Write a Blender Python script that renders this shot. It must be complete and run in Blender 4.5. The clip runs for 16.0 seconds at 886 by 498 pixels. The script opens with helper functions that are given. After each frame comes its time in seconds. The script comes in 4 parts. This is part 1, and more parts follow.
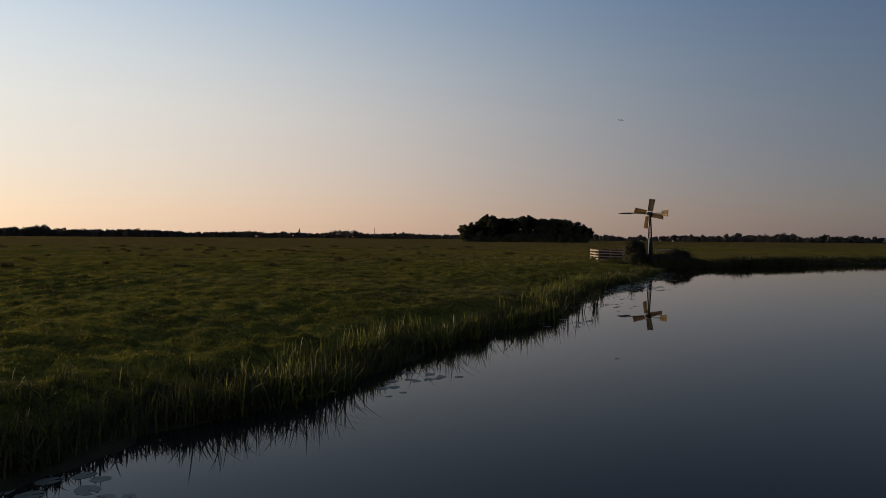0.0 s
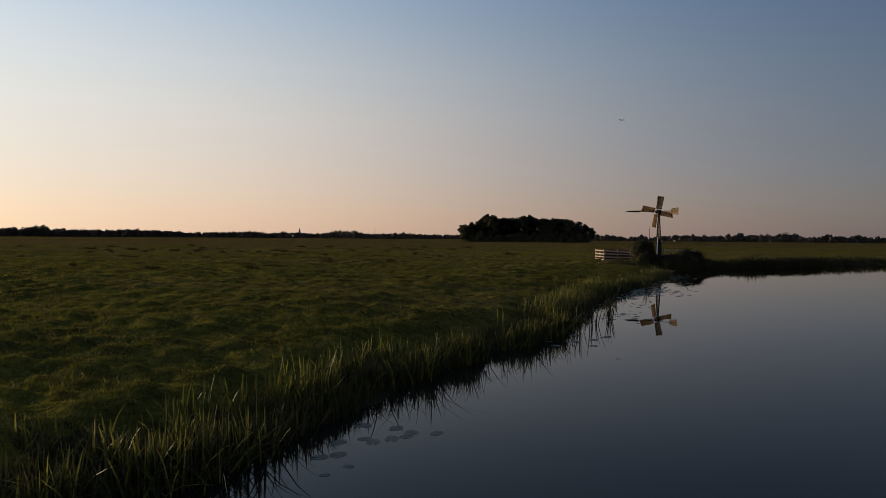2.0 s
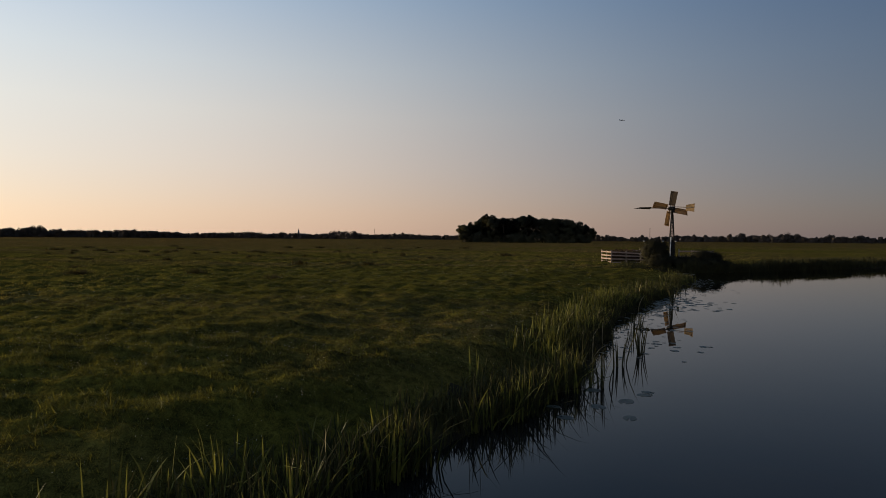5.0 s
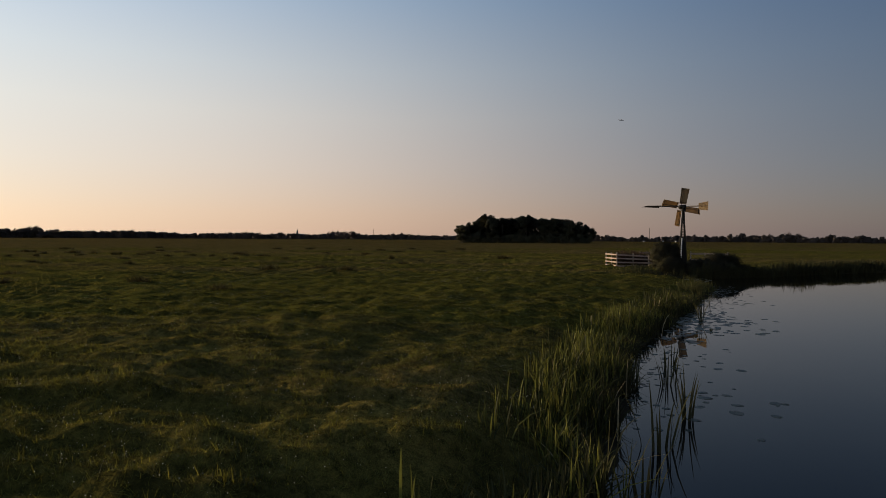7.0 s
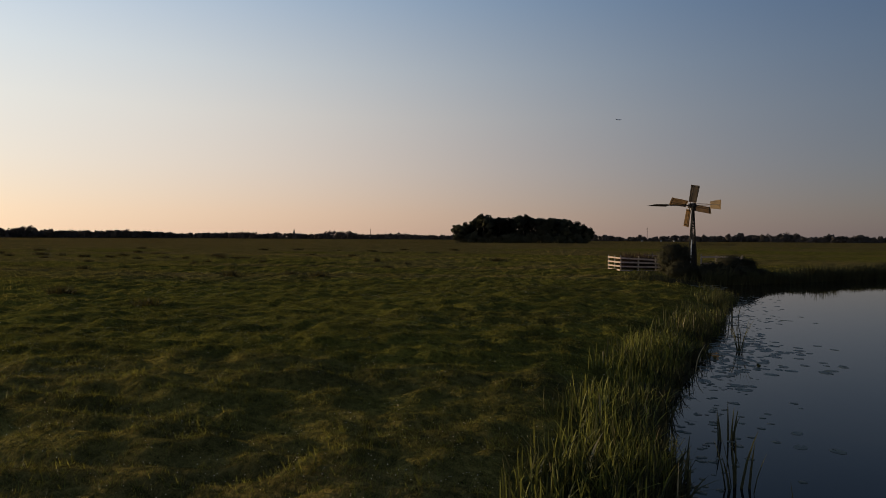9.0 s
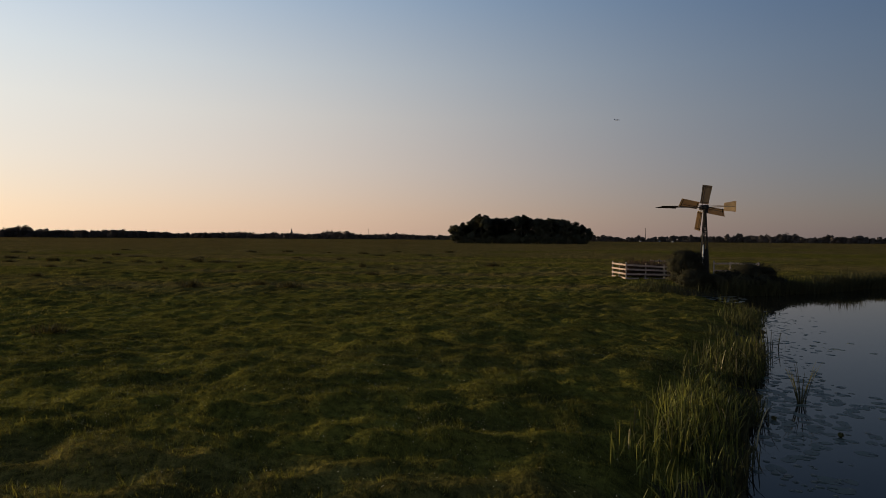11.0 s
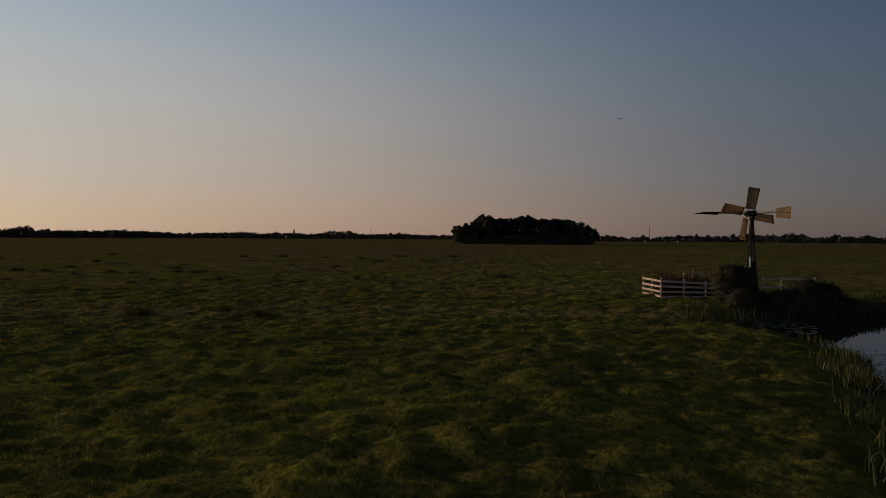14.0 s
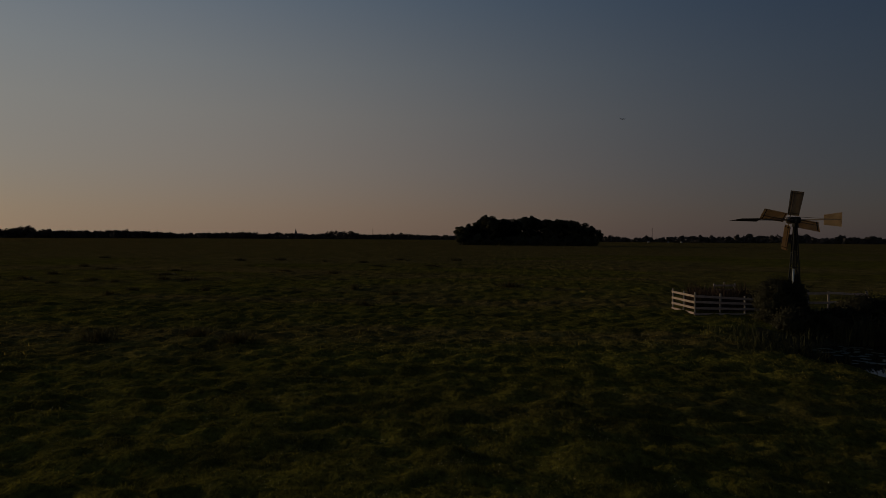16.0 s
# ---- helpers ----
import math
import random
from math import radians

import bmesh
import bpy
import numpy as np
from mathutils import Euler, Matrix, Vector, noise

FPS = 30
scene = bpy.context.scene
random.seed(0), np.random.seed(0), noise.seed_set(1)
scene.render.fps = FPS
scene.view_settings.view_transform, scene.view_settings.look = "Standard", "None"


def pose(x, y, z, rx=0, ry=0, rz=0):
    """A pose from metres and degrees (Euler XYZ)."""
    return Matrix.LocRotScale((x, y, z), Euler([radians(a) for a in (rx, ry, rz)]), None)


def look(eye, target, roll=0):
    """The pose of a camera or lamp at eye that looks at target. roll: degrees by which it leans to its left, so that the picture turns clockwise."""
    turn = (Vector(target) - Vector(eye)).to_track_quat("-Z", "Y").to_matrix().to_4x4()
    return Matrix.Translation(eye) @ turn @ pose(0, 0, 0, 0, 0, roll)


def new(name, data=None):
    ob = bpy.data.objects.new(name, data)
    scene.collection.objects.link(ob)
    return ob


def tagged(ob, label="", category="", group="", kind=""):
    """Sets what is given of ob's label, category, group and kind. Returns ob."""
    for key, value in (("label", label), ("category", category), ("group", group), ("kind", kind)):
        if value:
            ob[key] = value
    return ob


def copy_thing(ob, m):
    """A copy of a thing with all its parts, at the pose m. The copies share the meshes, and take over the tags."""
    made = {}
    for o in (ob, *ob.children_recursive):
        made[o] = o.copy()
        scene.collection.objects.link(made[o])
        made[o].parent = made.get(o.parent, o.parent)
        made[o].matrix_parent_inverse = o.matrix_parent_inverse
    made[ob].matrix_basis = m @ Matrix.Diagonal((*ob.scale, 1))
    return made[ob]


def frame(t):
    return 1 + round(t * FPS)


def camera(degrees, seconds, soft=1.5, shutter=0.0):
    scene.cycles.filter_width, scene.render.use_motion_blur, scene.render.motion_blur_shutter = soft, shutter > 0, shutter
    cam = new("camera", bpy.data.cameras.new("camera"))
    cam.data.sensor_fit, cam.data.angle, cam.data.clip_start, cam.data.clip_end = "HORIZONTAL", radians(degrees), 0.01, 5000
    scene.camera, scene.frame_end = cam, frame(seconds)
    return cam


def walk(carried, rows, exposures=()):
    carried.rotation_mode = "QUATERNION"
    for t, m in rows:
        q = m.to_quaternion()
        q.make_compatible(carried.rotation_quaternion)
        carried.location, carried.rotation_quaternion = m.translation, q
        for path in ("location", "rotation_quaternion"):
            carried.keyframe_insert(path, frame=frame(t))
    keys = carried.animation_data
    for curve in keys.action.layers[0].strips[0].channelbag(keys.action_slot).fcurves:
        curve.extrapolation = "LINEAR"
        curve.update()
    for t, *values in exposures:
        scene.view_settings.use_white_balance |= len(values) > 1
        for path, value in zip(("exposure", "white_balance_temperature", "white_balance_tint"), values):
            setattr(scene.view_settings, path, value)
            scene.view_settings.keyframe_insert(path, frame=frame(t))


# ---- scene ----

# ======== camera ========
cam = camera(72.0, 16.0, soft=0.7)
PATH = [
    (0, (1.993, -1.178, 2.415), (0.7184, 8.7387, 2.2347), 0.46),
    (0.5, (1.974, -0.481, 2.415), (0.6986, 9.4361, 2.2342), 0.47),
    (1, (1.959, 0.291, 2.403), (0.6819, 10.2071, 2.2222), 0.46),
    (1.5, (1.951, 1.132, 2.387), (0.6697, 11.0477, 2.2072), 0.44),
    (2, (1.953, 2.023, 2.377), (0.6669, 11.9379, 2.1983), 0.42),
    (2.5, (1.964, 2.945, 2.369), (0.6771, 12.8604, 2.1911), 0.40),
    (3, (1.986, 3.875, 2.355), (0.7009, 13.7908, 2.1785), 0.38),
    (3.5, (2.017, 4.796, 2.338), (0.7341, 14.7116, 2.1626), 0.39),
    (4, (2.054, 5.726, 2.324), (0.7713, 15.6422, 2.1511), 0.39),
    (4.5, (2.096, 6.696, 2.320), (0.8112, 16.6120, 2.1481), 0.40),
    (5, (2.139, 7.714, 2.325), (0.8531, 17.6291, 2.1555), 0.40),
    (5.5, (2.184, 8.771, 2.340), (0.8966, 18.6861, 2.1729), 0.39),
    (6, (2.228, 9.851, 2.365), (0.9416, 19.7662, 2.1986), 0.37),
    (6.5, (2.271, 10.934, 2.395), (0.9881, 20.8495, 2.2299), 0.36),
    (7, (2.313, 12.002, 2.430), (1.0359, 21.9191, 2.2637), 0.35),
    (7.5, (2.355, 13.049, 2.466), (1.0848, 22.9668, 2.2972), 0.33),
    (8, (2.401, 14.069, 2.501), (1.1387, 23.9878, 2.3298), 0.32),
    (8.5, (2.452, 15.055, 2.538), (1.2016, 24.9752, 2.3656), 0.33),
    (9, (2.509, 16.006, 2.582), (1.2710, 25.9276, 2.4092), 0.34),
    (9.5, (2.565, 16.924, 2.637), (1.3401, 26.8476, 2.4638), 0.36),
    (10, (2.614, 17.817, 2.704), (1.3986, 27.7414, 2.5314), 0.38),
    (10.5, (2.644, 18.692, 2.783), (1.4341, 28.6172, 2.6110), 0.40),
    (11, (2.643, 19.560, 2.872), (1.4340, 29.4849, 2.6984), 0.40),
    (11.5, (2.599, 20.430, 2.959), (1.3860, 30.3546, 2.7850), 0.39),
    (12, (2.516, 21.311, 3.049), (1.2964, 31.2351, 2.8737), 0.39),
    (12.5, (2.406, 22.197, 3.151), (1.1776, 32.1194, 2.9740), 0.38),
    (13, (2.274, 23.070, 3.268), (1.0361, 32.9910, 3.0889), 0.37),
    (13.5, (2.122, 23.934, 3.393), (0.8742, 33.8547, 3.2118), 0.36),
    (14, (1.954, 24.792, 3.512), (0.6990, 34.7117, 3.3284), 0.34),
    (14.5, (1.786, 25.638, 3.618), (0.5230, 35.5563, 3.4329), 0.33),
    (15, (1.628, 26.468, 3.722), (0.3562, 36.3852, 3.5351), 0.33),
    (15.5, (1.466, 27.280, 3.831), (0.1866, 37.1957, 3.6440), 0.34),
    (16, (1.284, 28.070, 3.947), (-0.0023, 37.9851, 3.7645), 0.38),
]
EXPOSURE = 0.0
walk(cam, [(t, look(e, g, r)) for t, e, g, r in PATH],
     [(t, EXPOSURE + e, 6500, 10) for t, e in ((0, 0), (12.2, 0), (12.5, -0.08), (13.0, -0.29), (13.5, -0.51), (14.0, -0.74), (14.5, -1.0), (15.0, -1.27),
                                                (15.5, -1.57), (16.0, -1.91))])

# ======== world and sun ========
SUN_ELEV = radians(8.0)
SUN_AZ = radians(72.0)      # counter-clockwise from +y, seen from above
SUN_DIR = Vector((-math.sin(SUN_AZ) * math.cos(SUN_ELEV), math.cos(SUN_AZ) * math.cos(SUN_ELEV), math.sin(SUN_ELEV)))
GLOW = (-0.992, -0.128, 0.0)      # the side of the evening glow
world = bpy.data.worlds.new("world")
scene.world = world
world.use_nodes = True


def evening_sky(nt):
    """A hazy evening sky: peach at the horizon, blue overhead, brighter and warmer towards the glow, with clear air added."""
    n, l = nt.nodes, nt.links
    air = n.new("ShaderNodeTexSky")
    air.sky_type, air.sun_disc = "NISHITA", False
    air.sun_elevation, air.sun_rotation = SUN_ELEV, -SUN_AZ
    tc = n.new("ShaderNodeTexCoord")
    sep = n.new("ShaderNodeSeparateXYZ")
    l.new(tc.outputs["Generated"], sep.inputs[0])
    ramp = n.new("ShaderNodeValToRGB")
    el = ramp.color_ramp.elements
    stops = ((0.0, (0.457, 0.314, 0.258)), (0.04, (0.462, 0.324, 0.270)), (0.11, (0.436, 0.357, 0.327)), (0.19, (0.405, 0.379, 0.370)),
             (0.26, (0.342, 0.365, 0.398)), (0.37, (0.218, 0.294, 0.403)), (0.6, (0.09, 0.15, 0.27)), (1.0, (0.04, 0.075, 0.165)))
    el[0].position, el[0].color = stops[0][0], (*stops[0][1], 1)
    el[1].position, el[1].color = stops[-1][0], (*stops[-1][1], 1)
    for p, c in stops[1:-1]:
        el.new(p).color = (*c, 1)
    l.new(sep.outputs["Z"], ramp.inputs["Fac"])
    dot = n.new("ShaderNodeVectorMath")
    dot.operation = "DOT_PRODUCT"
    dot.inputs[1].default_value = GLOW
    l.new(tc.outputs["Generated"], dot.inputs[0])
    comb = n.new("ShaderNodeCombineXYZ")
    for k, (a, b, c) in enumerate(((1.365, -1.313, 1.31), (1.35, -0.923, 0.56), (1.085, -0.469, 0.29))):
        rise = n.new("ShaderNodeMath")
        rise.operation = "MULTIPLY_ADD"
        rise.inputs[1].default_value, rise.inputs[2].default_value = c, a
        l.new(sep.outputs["Z"], rise.inputs[0])
        inner, outer, power = n.new("ShaderNodeMath"), n.new("ShaderNodeMath"), n.new("ShaderNodeMath")
        inner.operation, outer.operation, power.operation = "MULTIPLY_ADD", "MULTIPLY", "POWER"
        inner.inputs[1].default_value = b
        l.new(rise.outputs[0], inner.inputs[2])
        l.new(dot.outputs["Value"], inner.inputs[0])
        l.new(inner.outputs[0], outer.inputs[0])
        l.new(dot.outputs["Value"], outer.inputs[1])
        power.inputs[0].default_value = math.e
        l.new(outer.outputs[0], power.inputs[1])
        l.new(power.outputs[0], comb.inputs[k])
    haze = n.new("ShaderNodeVectorMath")
    haze.operation = "MULTIPLY"
    l.new(ramp.outputs["Color"], haze.inputs[0])
    l.new(comb.outputs[0], haze.inputs[1])
    thin = n.new("ShaderNodeVectorMath")
    thin.operation = "MULTIPLY_ADD"
    thin.inputs[1].default_value = (0.0255, 0.0265, 0.028)
    l.new(air.outputs["Color"], thin.inputs[0])
    l.new(haze.outputs[0], thin.inputs[2])
    l.new(thin.outputs[0], n["Background"].inputs["Color"])
    n["Background"].inputs["Strength"].default_value = 0.97


evening_sky(world.node_tree)
sun_data = bpy.data.lights.new("sun", "SUN")
sun_data.energy, sun_data.angle, sun_data.color = 5.0, radians(2.0), (1.0, 0.79, 0.46)
sun = new("sun", sun_data)
sun.matrix_world = look(SUN_DIR * 100, (0, 0, 0))


# ======== materials ========
def material(name, base, dark=None, rough=0.7, metal=0.0, scale=6.0, fine=60.0, bump=0.2, bump_size=0.01, translucent=0.0,
             island=0.0, specular=0.5, low=0.45, coords="Object", lie=False):
    """A surface with two scales of colour variation, fine relief, and at choice a share of light let through.
    lie: leaves are shaded by the lie of the sward or crown that they belong to, stored with the mesh."""
    m = bpy.data.materials.new(name)
    m.use_nodes = True
    nt = m.node_tree
    n, l = nt.nodes, nt.links
    b = n["Principled BSDF"]
    b.inputs["Roughness"].default_value = rough
    b.inputs["Metallic"].default_value = metal
    b.inputs["Specular IOR Level"].default_value = specular
    dark = dark or tuple(c * 0.55 for c in base)
    tc = n.new("ShaderNodeTexCoord")
    big, small = n.new("ShaderNodeTexNoise"), n.new("ShaderNodeTexNoise")
    big.inputs["Scale"].default_value, small.inputs["Scale"].default_value = scale, fine
    big.inputs["Detail"].default_value = 4
    l.new(tc.outputs[coords], big.inputs["Vector"])
    l.new(tc.outputs[coords], small.inputs["Vector"])
    add = n.new("ShaderNodeMath")
    add.operation = "MULTIPLY_ADD"
    add.inputs[1].default_value = 0.35
    l.new(small.outputs["Fac"], add.inputs[0])
    l.new(big.outputs["Fac"], add.inputs[2])
    value = add.outputs[0]
    if island:
        geo = n.new("ShaderNodeNewGeometry")
        more = n.new("ShaderNodeMath")
        more.operation = "MULTIPLY_ADD"
        more.inputs[1].default_value = island
        l.new(geo.outputs["Random Per Island"], more.inputs[0])
        l.new(value, more.inputs[2])
        value = more.outputs[0]
    ramp = n.new("ShaderNodeMapRange")
    ramp.inputs["From Min"].default_value = low
    ramp.inputs["From Max"].default_value = 0.9 + island
    l.new(value, ramp.inputs["Value"])
    mix = n.new("ShaderNodeMix")
    mix.data_type = "RGBA"
    mix.inputs[6].default_value = (*dark, 1)
    mix.inputs[7].default_value = (*base, 1)
    l.new(ramp.outputs["Result"], mix.inputs[0])
    l.new(mix.outputs[2], b.inputs["Base Color"])
    if bump:
        bp = n.new("ShaderNodeBump")
        bp.inputs["Strength"].default_value, bp.inputs["Distance"].default_value = bump, bump_size
        l.new(small.outputs["Fac"], bp.inputs["Height"])
        l.new(bp.outputs["Normal"], b.inputs["Normal"])
    if translucent:
        tr, mx = n.new("ShaderNodeBsdfTranslucent"), n.new("ShaderNodeMixShader")
        l.new(mix.outputs[2], tr.inputs["Color"])
        mx.inputs[0].default_value = translucent
        l.new(b.outputs[0], mx.inputs[1])
        l.new(tr.outputs[0], mx.inputs[2])
        l.new(mx.outputs[0], n["Material Output"].inputs["Surface"])
    if lie:
        at = n.new("ShaderNodeAttribute")
        at.attribute_name = "lie"
        l.new(at.outputs["Vector"], b.inputs["Normal"])
        if translucent:
            l.new(at.outputs["Vector"], tr.inputs["Normal"])
    return m


def water_material():
    m = bpy.data.materials.new("canal_water")
    m.use_nodes = True
    n, l = m.node_tree.nodes, m.node_tree.links
    n.remove(n["Principled BSDF"])
    deep, gloss, mix, fres, gain = (n.new("ShaderNode" + k) for k in ("BsdfDiffuse", "BsdfGlossy", "MixShader", "Fresnel", "Math"))
    deep.inputs["Color"].default_value = (0.0105, 0.0100, 0.0085, 1)
    gloss.inputs["Roughness"].default_value = 0.015
    fres.inputs["IOR"].default_value = 1.2
    gain.operation, gain.use_clamp = "MULTIPLY", True
    gain.inputs[1].default_value = 1.40
    l.new(fres.outputs[0], gain.inputs[0])
    l.new(gain.outputs[0], mix.inputs[0])
    l.new(deep.outputs[0], mix.inputs[1])
    l.new(gloss.outputs[0], mix.inputs[2])
    l.new(mix.outputs[0], n["Material Output"].inputs["Surface"])
    tc, mp, nz = n.new("ShaderNodeTexCoord"), n.new("ShaderNodeMapping"), n.new("ShaderNodeTexNoise")
    mp.inputs["Scale"].default_value = (1.2, 0.5, 1)
    nz.inputs["Scale"].default_value, nz.inputs["Detail"].default_value = 1.4, 2
    bp = n.new("ShaderNodeBump")
    bp.inputs["Strength"].default_value, bp.inputs["Distance"].default_value = 0.05, 0.02
    l.new(tc.outputs["Object"], mp.inputs["Vector"])
    l.new(mp.outputs[0], nz.inputs["Vector"])
    l.new(nz.outputs["Fac"], bp.inputs["Height"])
    l.new(bp.outputs[0], gloss.inputs["Normal"])
    l.new(bp.outputs[0], fres.inputs["Normal"])
    return m


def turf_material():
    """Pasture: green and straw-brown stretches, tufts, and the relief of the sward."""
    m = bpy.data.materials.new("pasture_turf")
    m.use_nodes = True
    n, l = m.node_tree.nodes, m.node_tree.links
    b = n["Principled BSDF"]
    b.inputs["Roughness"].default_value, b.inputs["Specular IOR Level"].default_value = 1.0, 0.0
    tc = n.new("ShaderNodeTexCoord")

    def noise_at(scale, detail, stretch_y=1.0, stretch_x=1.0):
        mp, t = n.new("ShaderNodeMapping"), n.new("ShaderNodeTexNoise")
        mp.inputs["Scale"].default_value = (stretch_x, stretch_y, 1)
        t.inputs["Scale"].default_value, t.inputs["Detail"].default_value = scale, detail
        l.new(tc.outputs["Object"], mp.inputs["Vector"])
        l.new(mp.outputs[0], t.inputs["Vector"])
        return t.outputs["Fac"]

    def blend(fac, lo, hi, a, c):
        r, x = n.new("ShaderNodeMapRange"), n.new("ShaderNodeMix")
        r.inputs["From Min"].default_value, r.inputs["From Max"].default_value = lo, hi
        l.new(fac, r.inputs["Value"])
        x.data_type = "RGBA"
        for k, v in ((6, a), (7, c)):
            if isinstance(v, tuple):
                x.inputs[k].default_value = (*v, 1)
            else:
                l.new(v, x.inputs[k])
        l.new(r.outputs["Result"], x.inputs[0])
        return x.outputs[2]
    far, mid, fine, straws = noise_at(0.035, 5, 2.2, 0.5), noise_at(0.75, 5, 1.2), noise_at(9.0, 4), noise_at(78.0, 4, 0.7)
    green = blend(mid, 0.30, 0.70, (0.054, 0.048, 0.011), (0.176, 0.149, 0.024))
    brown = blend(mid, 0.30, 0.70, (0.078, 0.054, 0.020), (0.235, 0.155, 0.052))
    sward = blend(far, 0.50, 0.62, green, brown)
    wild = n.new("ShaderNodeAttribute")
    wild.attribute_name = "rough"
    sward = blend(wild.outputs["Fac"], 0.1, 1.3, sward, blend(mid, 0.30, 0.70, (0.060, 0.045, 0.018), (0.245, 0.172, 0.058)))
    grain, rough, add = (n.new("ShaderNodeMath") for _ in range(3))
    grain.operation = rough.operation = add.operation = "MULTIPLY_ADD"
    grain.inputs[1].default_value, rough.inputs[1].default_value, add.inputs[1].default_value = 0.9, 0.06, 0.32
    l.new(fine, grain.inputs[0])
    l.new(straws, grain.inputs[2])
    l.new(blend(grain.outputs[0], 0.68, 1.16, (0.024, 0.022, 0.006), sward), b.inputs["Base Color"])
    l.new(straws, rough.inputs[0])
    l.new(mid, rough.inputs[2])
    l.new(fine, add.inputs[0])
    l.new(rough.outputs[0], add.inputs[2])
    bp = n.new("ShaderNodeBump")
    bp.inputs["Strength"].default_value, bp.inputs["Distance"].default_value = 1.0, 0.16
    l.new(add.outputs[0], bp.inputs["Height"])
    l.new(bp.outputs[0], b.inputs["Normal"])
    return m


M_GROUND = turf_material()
# Near-black bank soil: the shade of the canal bank is put into its colour.
M_BANK_SHADE = material("shaded_bank_soil", (0.042, 0.034, 0.020), (0.026, 0.021, 0.013), 0.9, scale=2.0, fine=25, bump=0.6, bump_size=0.03, specular=0.0)
M_GRASS = material("grass_blades", (0.240, 0.222, 0.037), (0.092, 0.088, 0.019), 0.6, specular=0.03, scale=0.3, fine=3, bump=0, translucent=0.25, island=0.7, lie=True)
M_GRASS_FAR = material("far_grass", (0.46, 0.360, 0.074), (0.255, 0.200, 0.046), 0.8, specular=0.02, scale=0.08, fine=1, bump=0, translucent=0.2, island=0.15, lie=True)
M_REED = material("reed_leaves", (0.225, 0.212, 0.041), (0.026, 0.030, 0.010), 0.5, low=0.8, specular=0.06, scale=0.5, fine=8, bump=0, translucent=0.36, island=0.7)
# Dark foliage; in the bank beds its tone stands in for shade.
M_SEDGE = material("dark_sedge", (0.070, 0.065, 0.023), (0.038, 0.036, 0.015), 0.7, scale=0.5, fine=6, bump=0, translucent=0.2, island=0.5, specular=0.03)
# Shaded copy of the reed leaves: darkness of the bank's unlit side as colour.
M_SHADE_REED = material("shaded_reed_leaves", (0.052, 0.048, 0.022), (0.027, 0.026, 0.013), 0.8, scale=0.5, fine=6, bump=0, translucent=0.15, island=0.5, specular=0.02)
M_STRAW = material("dead_reed", (0.30, 0.235, 0.11), (0.16, 0.12, 0.055), 0.6, scale=3, fine=30, bump=0, translucent=0.3, island=0.4)
M_PAD = material("lily_leaf", (0.044, 0.055, 0.040), (0.030, 0.038, 0.027), 0.45, specular=0.25, scale=4, fine=40, bump=0.1, bump_size=0.004)
M_WATER = water_material()
M_LEAF = material("tree_leaves", (0.060, 0.057, 0.032), (0.032, 0.032, 0.018), 0.7, specular=0.1, scale=0.3, fine=3, bump=0, translucent=0.1, island=0.4, lie=True)
# Paler and greyer than the grove: distance haze is mixed into the leaf colour.
M_WOODS = material("hazed_far_leaves", (0.102, 0.082, 0.071), (0.083, 0.067, 0.058), 0.9, specular=0.0, scale=0.05, fine=0.5, bump=0, translucent=0.15, island=0.2, lie=True)
M_BUSH = material("shrub_leaves", (0.054, 0.049, 0.030), (0.030, 0.027, 0.017), 0.8, specular=0.03, scale=0.8, fine=6, bump=0, translucent=0.1, island=0.4, lie=True)
M_BARK = material("bark", (0.11, 0.085, 0.06), (0.05, 0.038, 0.027), 0.9, scale=5, fine=40, bump=0.6, bump_size=0.02)
M_RAIL = material("weathered_white_rail", (0.35, 0.245, 0.190), (0.20, 0.142, 0.112), 0.8, scale=3, fine=45, bump=0.4, bump_size=0.004)
M_POST = material("weathered_post", (0.25, 0.20, 0.165), (0.13, 0.105, 0.085), 0.85, scale=4, fine=50, bump=0.4, bump_size=0.005)
M_STEEL = material("dull_steel", (0.017, 0.015, 0.014), (0.008, 0.007, 0.006), 0.8, 0.0, specular=0.2, scale=6, fine=60, bump=0.2, bump_size=0.002)
M_BLADE = material("ochre_sheet", (0.36, 0.228, 0.108), (0.22, 0.138, 0.068), 0.65, translucent=0.3, scale=2.5, fine=30, bump=0.15, bump_size=0.003)
M_IRON = material("blade_frame", (0.09, 0.06, 0.035), (0.05, 0.03, 0.02), 0.6, 0.2, scale=6, fine=50, bump=0.2, bump_size=0.002)
M_WHITE = material("white_paint", (0.58, 0.57, 0.55), (0.38, 0.37, 0.35), 0.6, scale=4, fine=40, bump=0.2, bump_size=0.002)
M_LIME = material("limewash", (0.34, 0.32, 0.29), (0.24, 0.22, 0.2), 0.9, scale=3, fine=30, bump=0.2)
M_BRICK = material("church_brick", (0.20, 0.11, 0.08), (0.12, 0.07, 0.05), 0.9, scale=0.5, fine=5, bump=0.3)
M_SLATE = material("roof_slate", (0.06, 0.06, 0.07), (0.035, 0.035, 0.04), 0.7, scale=0.5, fine=4, bump=0.3)
M_PLANE = material("aircraft_paint", (0.5, 0.5, 0.52), (0.4, 0.4, 0.42), 0.4, scale=1, fine=8, bump=0)


# ======== helpers of this scene ========
RNG = np.random.default_rng(7)


def mesh_object(name, verts, faces, mat, smooth=False):
    me = bpy.data.meshes.new(name)
    me.from_pydata(verts, [], faces)
    me.materials.append(mat)
    if smooth:
        me.polygons.foreach_set("use_smooth", [True] * len(me.polygons))
    return new(name, me)


